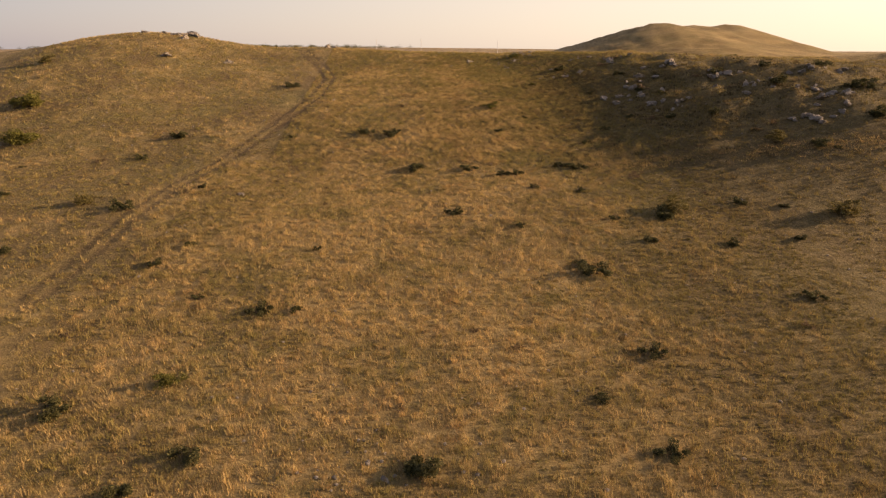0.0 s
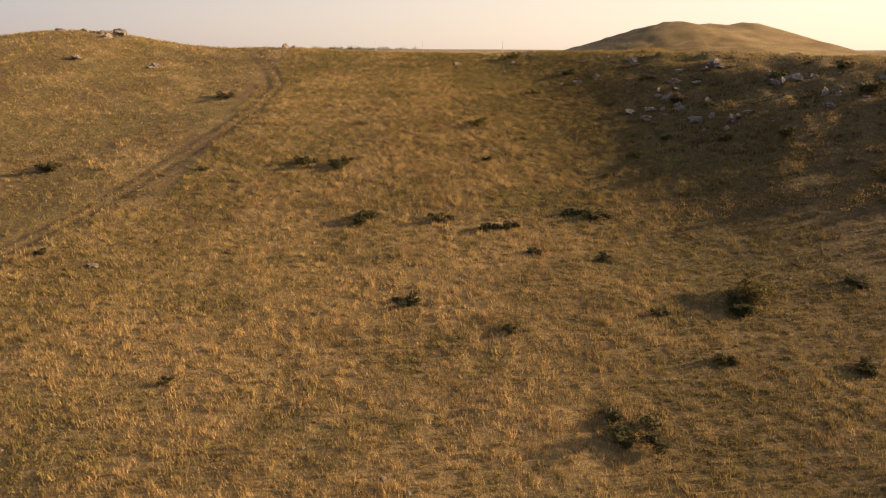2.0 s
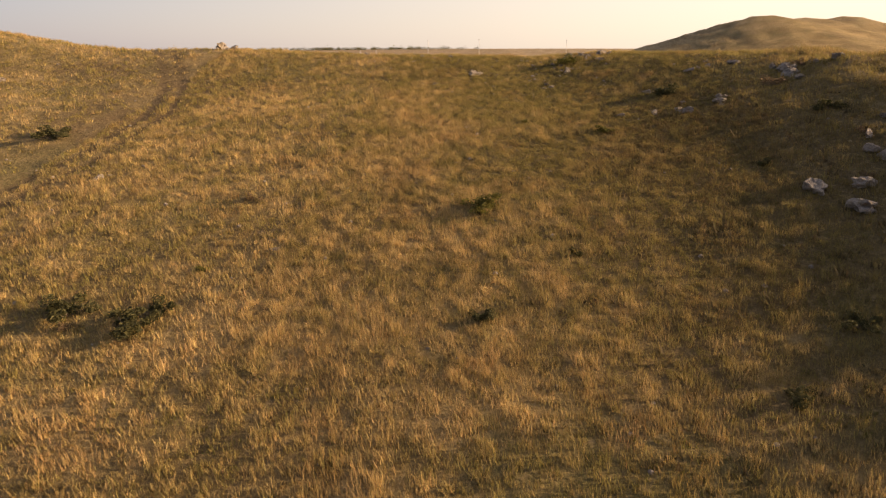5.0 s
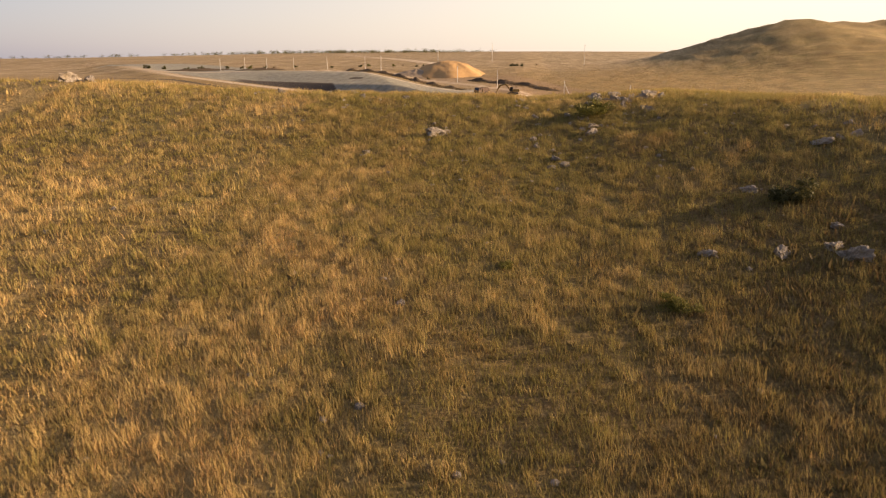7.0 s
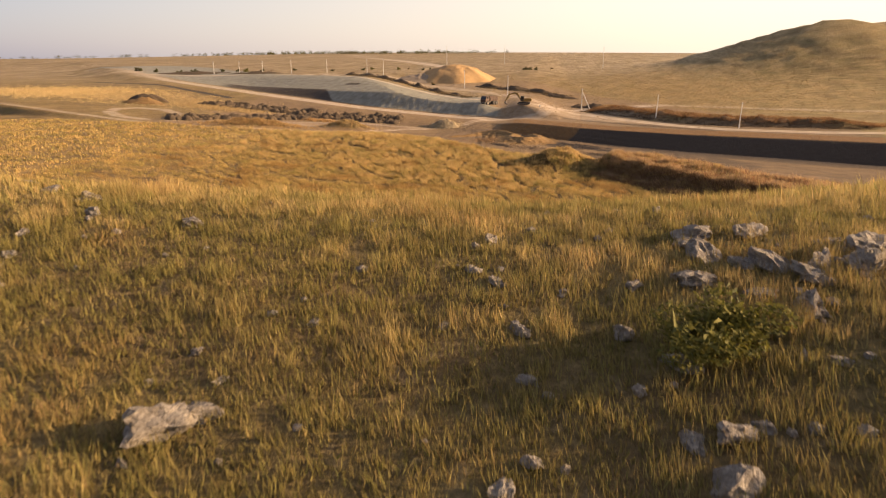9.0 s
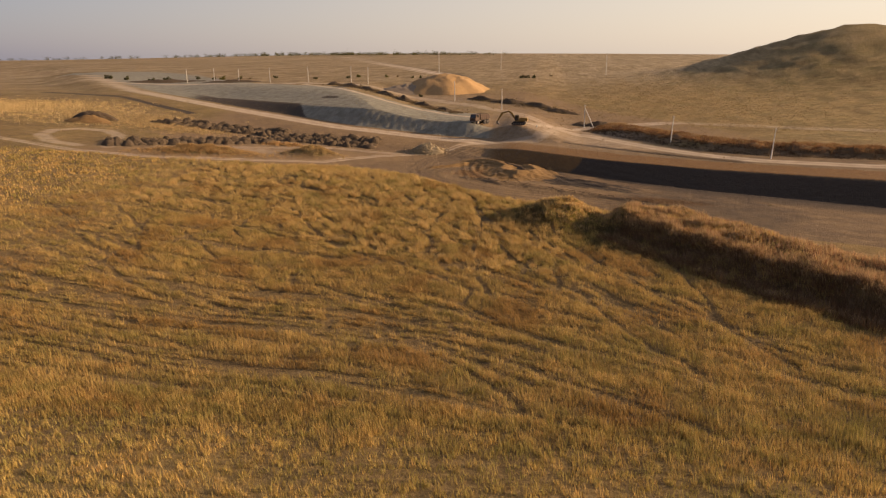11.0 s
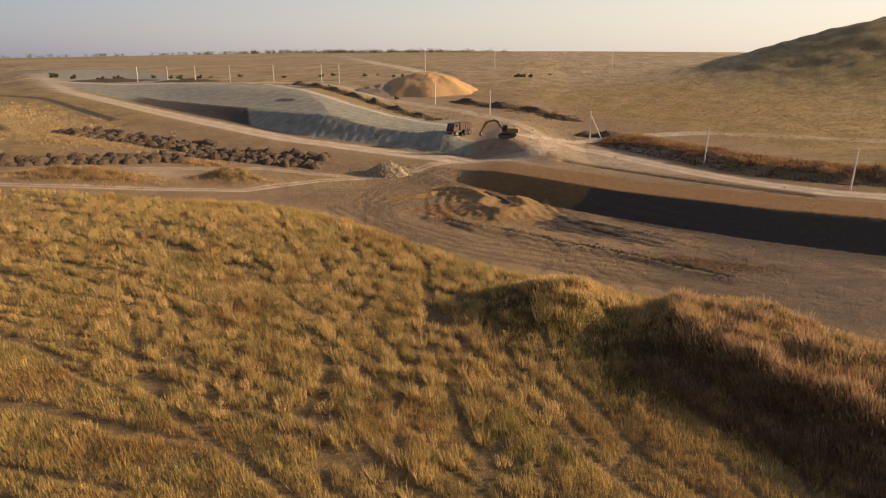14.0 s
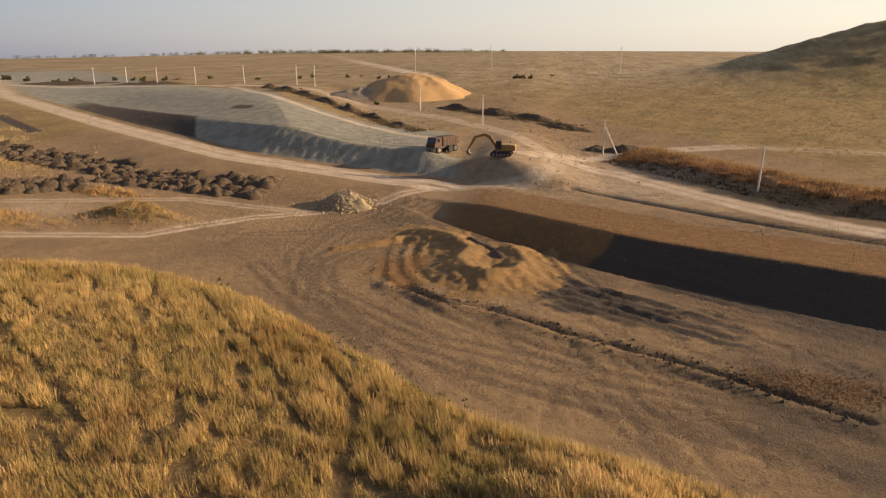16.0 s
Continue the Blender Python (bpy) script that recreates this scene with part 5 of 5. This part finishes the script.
def haul_truck(x, y, turn):
    top = new("dump_truck")
    top.matrix_basis = pose(x, y, at(x, y) + 0.02, 0, 0, turn)
    bm = bmesh.new()
    box(bm, 7.2, 1.0, 0.45, Matrix.Translation((0, 0, 1.25)))
    box(bm, 0.6, 2.3, 0.4, Matrix.Translation((-2.4, 0, 1.0)))
    part("chassis", bm, GREYM, top)
    for wx, two in ((2.4, False), (-1.3, True), (-2.9, True)):
        for s in (-1, 1):
            bm = bmesh.new()
            wheel(bm, (wx, s * (1.05 if not two else 0.95), 0.78), 0.78, 0.45 if not two else 0.7)
            bmesh.ops.bevel(bm, geom=[e for e in bm.edges if len(e.link_faces) == 2 and e.calc_face_angle(0) > 1.0], offset=0.07, segments=2, affect="EDGES")
            w = part("wheel", bm, BLACK, top, "large dusty tyre")
            bm = bmesh.new()
            wheel(bm, (wx, s * 1.26, 0.78), 0.38, 0.08, sides=16)
            part("rim", bm, GREYM, w)
    bm = bmesh.new()
    outline(bm, [(1.5, 1.3), (3.75, 1.3), (3.85, 2.0), (3.6, 2.25), (3.3, 3.35), (1.6, 3.4), (1.45, 2.2)], 2.4)
    bmesh.ops.bevel(bm, geom=bm.edges[:], offset=0.06, segments=1, affect="EDGES")
    cab = part("cab", bm, RUST, top, "brown painted driver's cab")
    bm = bmesh.new()
    outline(bm, [(3.66, 2.3), (3.37, 3.2), (3.4, 3.22), (3.7, 2.32)], 2.0)
    part("windscreen", bm, GLASS, cab)
    for s in (-1.215, 1.215):
        bm = bmesh.new()
        box(bm, 0.9, 0.02, 0.7, Matrix.Translation((2.6, s, 2.8)), 0)
        part("side_window", bm, GLASS, cab)
    bm = bmesh.new()
    box(bm, 0.12, 2.3, 0.35, Matrix.Translation((3.85, 0, 1.15)))
    part("bumper", bm, GREYM, top)
    bm = bmesh.new()
    outline(bm, [(-4.0, 1.9), (-3.2, 1.5), (1.15, 1.5), (1.25, 3.3), (-3.6, 3.1)], 2.5)
    skip = part("dump_body", bm, RUST, top, "rust-brown steel tipper body")
    for q in range(5):
        for s in (-1.29, 1.29):
            bm = bmesh.new()
            box(bm, 0.12, 0.1, 1.5, Matrix.Translation((-2.9 + 0.95 * q, s, 2.35)), 0.01)
            part("rib", bm, RUST, skip)
    bm = bmesh.new()
    box(bm, 4.7, 2.3, 0.35, Matrix.Translation((-1.1, 0, 3.25)), 0.12, 0.8)
    part("load", bm, SOIL, skip, "dark soil load")
    return tagged(top, "rusty brown dump truck parked on the dirt pad", "dump truck")


# the scarp's shadowed face gets its shade from the dark soil colour
heap("earth_bank", SOIL, 9, 2.6, 2.9, 690, 12, 30, 0.12, 3.0, "scarp of an old dug bank in dry grass, dark soil for its shade", "earth bank", "earth banks along the tracks", place=(-139, 376))
heap("earth_bank", SAND, 10, 4, 2.2, 691, 12, 30, 0.18, 1.4, "pale dug bank in dry golden grass", "earth bank", "earth banks along the tracks", place=(-138, 372))
excavator(3.6, 378.3, 176)
haul_truck(-9.5, 388, 238)
bm = bmesh.new()
box(bm, 0.5, 0.5, 0.7, Matrix.Translation((0, 0, 0.35)), 0.05, 0.8)
ob = finish("marker_block", bm, DUSTY)
ob.location = (9.2, 379, at(9.2, 379))
tagged(ob, "small white concrete marker block on bare ground", "marker block")

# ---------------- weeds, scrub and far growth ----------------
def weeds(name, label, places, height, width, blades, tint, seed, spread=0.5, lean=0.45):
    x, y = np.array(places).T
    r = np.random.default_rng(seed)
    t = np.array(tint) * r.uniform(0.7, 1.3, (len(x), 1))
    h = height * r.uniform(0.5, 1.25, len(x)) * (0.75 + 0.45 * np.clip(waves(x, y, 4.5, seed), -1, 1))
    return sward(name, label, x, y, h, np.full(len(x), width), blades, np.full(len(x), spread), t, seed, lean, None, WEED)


def along(line, count, wide, seed, lo=0.0, hi=1.0):
    r = random.Random(seed)
    seg = [(a, b, math.hypot(b[0] - a[0], b[1] - a[1])) for a, b in zip(line, line[1:])]
    total, out = sum(s[2] for s in seg), []
    for _ in range(count):
        d = r.uniform(lo, hi) * total
        for a, b, n in seg:
            if d <= n:
                u = d / n
                o = r.gauss(0, wide)
                out.append((a[0] + (b[0] - a[0]) * u - (b[1] - a[1]) / n * o, a[1] + (b[1] - a[1]) * u + (b[0] - a[0]) / n * o))
                break
            d -= n
    return out


def disc(cx, cy, rx, ry, count, seed, turn=0.0):
    r = random.Random(seed)
    c, s = math.cos(radians(turn)), math.sin(radians(turn))
    out = []
    for _ in range(count):
        u, v = r.gauss(0, rx), r.gauss(0, ry)
        out.append((cx + u * c - v * s, cy + u * s + v * c))
    return out


def beside(line, lo, hi):
    """The same line moved to its left by a chance between lo and hi at each place."""
    def spots(count, seed, a=0.0, b=1.0):
        r = random.Random(seed + 900)
        base = along(line, count, 0.01, seed, a, b)
        d0, d1 = Vector(line[0]), Vector(line[-1])
        n = (d1 - d0).normalized()
        return [(x - n.y * o, y + n.x * o) for x, y in base for o in (r.uniform(lo, hi),)]
    return spots


# tint darker than on the crown: the bank's own shade is put into it
weeds("bank_weeds", "red-brown weeds on the bank's shaded side, shade in their dark tint", beside(SCRUB_BANK, -12.0, -5.0)(6500, 1, 0, 0.8), 1.0, 0.045, 9, (0.17, 0.10, 0.052), 701, 0.55, 0.6)
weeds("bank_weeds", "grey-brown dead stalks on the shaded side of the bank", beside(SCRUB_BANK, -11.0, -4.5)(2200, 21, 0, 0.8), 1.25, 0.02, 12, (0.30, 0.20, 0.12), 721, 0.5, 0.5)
weeds("bank_weeds", "tall dry tan weeds on the crown of the bank", beside(SCRUB_BANK, -6.0, 7.0)(6000, 2, 0, 0.75), 1.05, 0.045, 9, (0.42, 0.28, 0.145), 702, 0.6)
weeds("bank_weeds", "rust-brown clumps on the crown of the bank", beside(SCRUB_BANK, -5.0, 6.0)(800, 22, 0, 0.75), 1.0, 0.05, 12, (0.24, 0.12, 0.06), 722, 0.5)
weeds("bank_weeds", "tall tan weeds at the end of the bank", disc(27.5, 273.5, 2.6, 2.8, 1300, 18), 0.95, 0.05, 8, (0.42, 0.28, 0.145), 718, 0.6)
# the shadow in the gap, painted through the weeds' dark colour
weeds("bank_weeds", "weeds in the gap beside the bank, its shadow in their dark tint", disc(21.5, 267.5, 2.2, 3.6, 1300, 23), 0.7, 0.05, 9, (0.13, 0.10, 0.045), 723, 0.5, 0.6)
weeds("mound_weeds", "tall golden grass on the small mound", disc(16.4, 278.2, 2.8, 3.0, 1500, 3), 0.85, 0.05, 9, (0.52, 0.36, 0.16), 703)
weeds("mound_weeds", "yellow-green weeds low on the small mound", disc(16.5, 273.5, 2.4, 1.8, 500, 24), 0.5, 0.05, 9, (0.26, 0.23, 0.06), 724)
# olive weeds whose colour is darkened to shade this flank of the mound
weeds("mound_weeds", "olive weeds on the small mound's shaded side, darkened for shade", disc(10.8, 275.5, 2.0, 3.4, 1100, 25, 10), 0.8, 0.04, 9, (0.16, 0.12, 0.055), 725)
weeds("roadside_scrub", "gold and rust scrub on the slope above the pale road", beside(ROAD_SCRUB, 5.0, 18)(3800, 4), 0.75, 0.06, 7, (0.27, 0.155, 0.072), 704, 0.9, 0.7)
weeds("roadside_scrub", "pale gold grass on the rise above the pale road", beside(ROAD_SCRUB, 10, 27)(3000, 19), 0.7, 0.07, 6, (0.30, 0.205, 0.095), 719, 0.8, 0.7)
weeds("roadside_scrub", "rust-brown scrub along the pale road", beside(ROAD_SCRUB, 4.5, 13)(2000, 6), 0.9, 0.06, 8, (0.18, 0.095, 0.045), 716, 0.7, 0.6)
weeds("roadside_scrub", "dark dead scrub along the pale road", beside(ROAD_SCRUB, 1.5, 6.0)(1500, 5), 0.55, 0.06, 8, (0.11, 0.075, 0.045), 705, 0.6)
weeds("golden_weeds", "golden grass patch by the loop road", disc(-77, 331.8, 6.8, 2.3, 2600, 6, 8), 0.85, 0.035, 9, (0.36, 0.235, 0.105), 706)
weeds("golden_weeds", "golden grass patch among the soil heaps", disc(-112, 376, 14, 5, 3000, 7, -22), 0.7, 0.045, 8, (0.40, 0.285, 0.14), 707)
weeds("golden_weeds", "golden grass on the old dug bank", disc(-142, 388, 16, 8, 3600, 16, -25), 0.8, 0.06, 6, (0.34, 0.255, 0.14), 715)
weeds("golden_weeds", "pale golden grass over the dug scarp", disc(-141, 380.5, 6, 1.6, 700, 26, -10), 0.7, 0.06, 8, (0.44, 0.32, 0.16), 726)
# pale tint carries the sunlight of this sun-facing slope
weeds("golden_weeds", "golden grass on the slope behind the site, sunlight in its pale tint", disc(-190, 402, 32, 13, 6000, 27, -15), 0.8, 0.09, 6, (0.48, 0.35, 0.165), 727, 0.9)
weeds("golden_weeds", "golden grass on a small earth mound", disc(-50, 340.5, 3.6, 1.7, 1100, 8), 0.6, 0.035, 9, (0.38, 0.265, 0.12), 708)
weeds("golden_weeds", "golden grass patch beside the heaps", disc(-66, 354.5, 4, 1.3, 400, 9, -8), 0.8, 0.06, 9, (0.40, 0.25, 0.11), 709)
weeds("track_weeds", "dark weeds on the earth banks", along([(-96, 502), (-68, 468), (-47, 448), (-20, 419)], 1300, 1.8, 10) + along([(-18, 462), (8, 446), (20, 435)], 700, 2.2, 11), 0.9, 0.1, 8, (0.13, 0.095, 0.055), 710, 0.6)
# strip of paler grass that draws the lit band along the terrace edge
weeds("terrace_grass", "straw grass along a low terrace, pale for its sunlit edge", along([(19, 90), (30, 89.5), (38, 88.5), (50, 86), (62, 85)], 1500, 1.1, 28), 0.3, 0.03, 8, (0.36, 0.25, 0.11), 728, 0.4)
weeds("spur_scrub", "dark low scrub among the boulders", disc(42, 106, 13, 11, 900, 17), 0.5, 0.09, 8, (0.10, 0.078, 0.038), 717, 0.5, 0.6)
weeds("spur_scrub", "dark olive-brown growth at the spur's foot", disc(22, 124, 3.2, 8, 1500, 20, -10), 0.34, 0.03, 9, (0.15, 0.105, 0.045), 720, 0.4, 0.6)
weeds("edge_weeds", "sparse green weeds on bare ground", along([(-27, 317), (-15, 307), (-5, 301.5), (0.5, 296), (5, 292.5), (10, 289)], 420, 0.9, 12), 0.28, 0.06, 10, (0.085, 0.095, 0.035), 711, 0.22)
weeds("edge_weeds", "sparse dry weeds on the bare ground", along([(-30, 321), (-8, 312), (12, 298), (40, 288)], 900, 6.0, 13), 0.22, 0.03, 6, (0.27, 0.19, 0.10), 712, 0.25)
weeds("steppe_tufts", "dry grass tufts on the land beyond the road", disc(75, 465, 42, 44, 9000, 15, 20), 0.45, 0.05, 8, (0.28, 0.20, 0.098), 713, 0.6)
weeds("steppe_tufts", "dry grass on the slope above the clay wall", [(x, y) for x, y in along([(-150, 455), (-90, 425), (-50, 415), (-34, 420)], 200, 7, 14)], 0.35, 0.07, 5, (0.20, 0.165, 0.10), 714, 0.5)

for k, (x, y, s, kind) in enumerate(((-197, 556, 5, "dark"), (-185, 552, 4.5, "dark"), (-177, 549, 6, "green"), (-168, 551, 5, "dark"), (-162, 552, 4, "brown"), (-150, 562, 4, "dark"), (-122, 553, 3.5, "dark"), (-104, 559, 4, "dark"), (-100, 567, 5, "green"),
                                     (-83, 567, 4.5, "green"), (-77, 571, 3.5, "brown"), (-66, 560, 3.2, "dark"), (-61, 560, 3.5, "dark"), (-2.8, 556, 4.5, "dark"), (0.4, 556, 4.8, "dark"), (4, 557, 4.5, "dark"), (14, 584, 3.5, "brown"), (-44, 470, 3.2, "dark"),
                                     (-210, 545, 7, "dark"), (-222, 547, 6, "dark"), (-240, 550, 6, "dark"), (-256, 556, 7, "dark"))):
    bush(kind, x, y, s * 0.55, 800 + k, "far_bush", 1.5, "bushes on the far plain")
for k, (x, y, s) in enumerate(((36, 389, 1.8), (33.5, 273.5, 2.0), (38, 270, 1.8), (45, 376, 1.9), (57, 364, 2.0), (66, 356, 2.2), (51, 372, 1.8), (16, 272.8, 1.4), (30, 277, 1.6), (13.5, 279.5, 1.3), (31, 259, 2.0), (36, 255, 2.2), (29, 268, 1.8))):
    bush("brown", x, y, s, 840 + k, "dry_shrub", 1.0, "dry shrubs by the road")


def tree_line():
    """A far belt of trees on the rise, with gaps, each crown many small clumps."""
    r = np.random.default_rng(91)
    co = []
    spots = []
    for x0, x1, y0, n in ((-760, -420, 1500, 60), (-420, -130, 1500, 130), (-1150, -760, 1450, 30), (-128, -60, 1500, 8), (-700, -150, 1540, 70)):
        for _ in range(n):
            spots.append((r.uniform(x0, x1), y0 + r.uniform(-25, 25), r.uniform(3.0, 7.4)))
    z = true_ground(*np.array([s[:2] for s in spots]).T)
    for (x, y, h), zz in zip(spots, z):
        m = 60
        d = r.normal(size=(m, 3)) * (h * 0.42, h * 0.42, h * 0.27)
        p = np.array((x, y, zz + h * 0.42)) + d
        p[:, 2] = np.maximum(p[:, 2], zz + 0.1)
        u, v = r.normal(size=(m, 3)) * h * 0.11, r.normal(size=(m, 3)) * h * 0.11
        co.append(np.stack([p - u, p + u * 0.7 + v * 0.4, p + v], 1).reshape(-1, 3))
    co = np.concatenate(co)
    tagged(mesh_object("far_trees", co, np.arange(len(co)).reshape(-1, 3), LEAF["dark"], False), "dark belt of trees on the far rise", "trees", kind="stuff")


tree_line()


# ---------------- clods and stones on the bare ground ----------------
def clods(name, label, places, lo, hi, mat, seed, lift=None):
    r = np.random.default_rng(seed)
    x, y = np.array(places).T
    z = true_ground(x, y) + (0 if lift is None else lift(x, y))
    unit = np.array([(1, 0, 0), (-1, 0, 0), (0, 1, 0), (0, -1, 0), (0, 0, 0.8), (0, 0, -0.6)])
    faces = np.array([(0, 2, 4), (2, 1, 4), (1, 3, 4), (3, 0, 4), (2, 0, 5), (1, 2, 5), (3, 1, 5), (0, 3, 5)])
    n = len(x)
    s = r.uniform(lo, hi, (n, 1, 1)) * r.uniform(0.6, 1.3, (n, 6, 3))
    a = r.uniform(0, 6.28, n)
    c, q = np.cos(a)[:, None], np.sin(a)[:, None]
    p = unit[None] * s
    co = np.stack([p[..., 0] * c - p[..., 1] * q + x[:, None], p[..., 0] * q + p[..., 1] * c + y[:, None], p[..., 2] + z[:, None] + 0.02], -1).reshape(-1, 3)
    fa = (faces[None] + 6 * np.arange(n)[:, None, None]).reshape(-1, 3)
    return tagged(mesh_object(name, co, fa, mat, False), label, "clods", kind="stuff")


r = random.Random(55)
bare = [(r.uniform(-35, 60), r.uniform(284, 360)) for _ in range(7000)]
ck = cover(*np.array(bare).T)
bare = [p for p, s, d in zip(bare, ck["soil"], ck["dust"] + ck["dark"] + (ck["tn"] > -7.5)) if s > 0.5 and d < 0.3]
clods("earth_clods", "brown clods and small stones on the bare ground", bare, 0.03, 0.09, plain("dry_clods", (0.17, 0.115, 0.07), (0.26, 0.18, 0.115), 3), 56)
clods("pale_stones", "pale small stones on the bare ground", bare[::6], 0.04, 0.11, RUBBLE, 57)
clods("orange_clods", "orange-brown clods in a rough patch", disc(35.4, 301, 4.0, 1.6, 1900, 58, -10), 0.03, 0.10, plain("red_clay", (0.12, 0.066, 0.028), (0.20, 0.112, 0.048), 2), 59)
clods("dark_clods", "dark turned clods along the ditch", along(DITCH, 900, 0.8, 60), 0.06, 0.22, SOIL, 61)
clods("clay_clods", "yellow and brown clods on the clay mound", disc(3, 331, 6.5, 6.5, 1500, 64), 0.04, 0.13, SAND, 65, lambda x, y: 0.1 + 0 * x)
clods("rubble", "broken pale stones on the rubble heap's foot", disc(-21.3, 355.8, 2.8, 1.7, 900, 62), 0.08, 0.3, RUBBLE, 63, lambda x, y: 2.2 * np.maximum(0, 1 - np.hypot((x + 21.5) / 5.4, (y - 356) / 3.4) ** 1.6) ** 1.1)
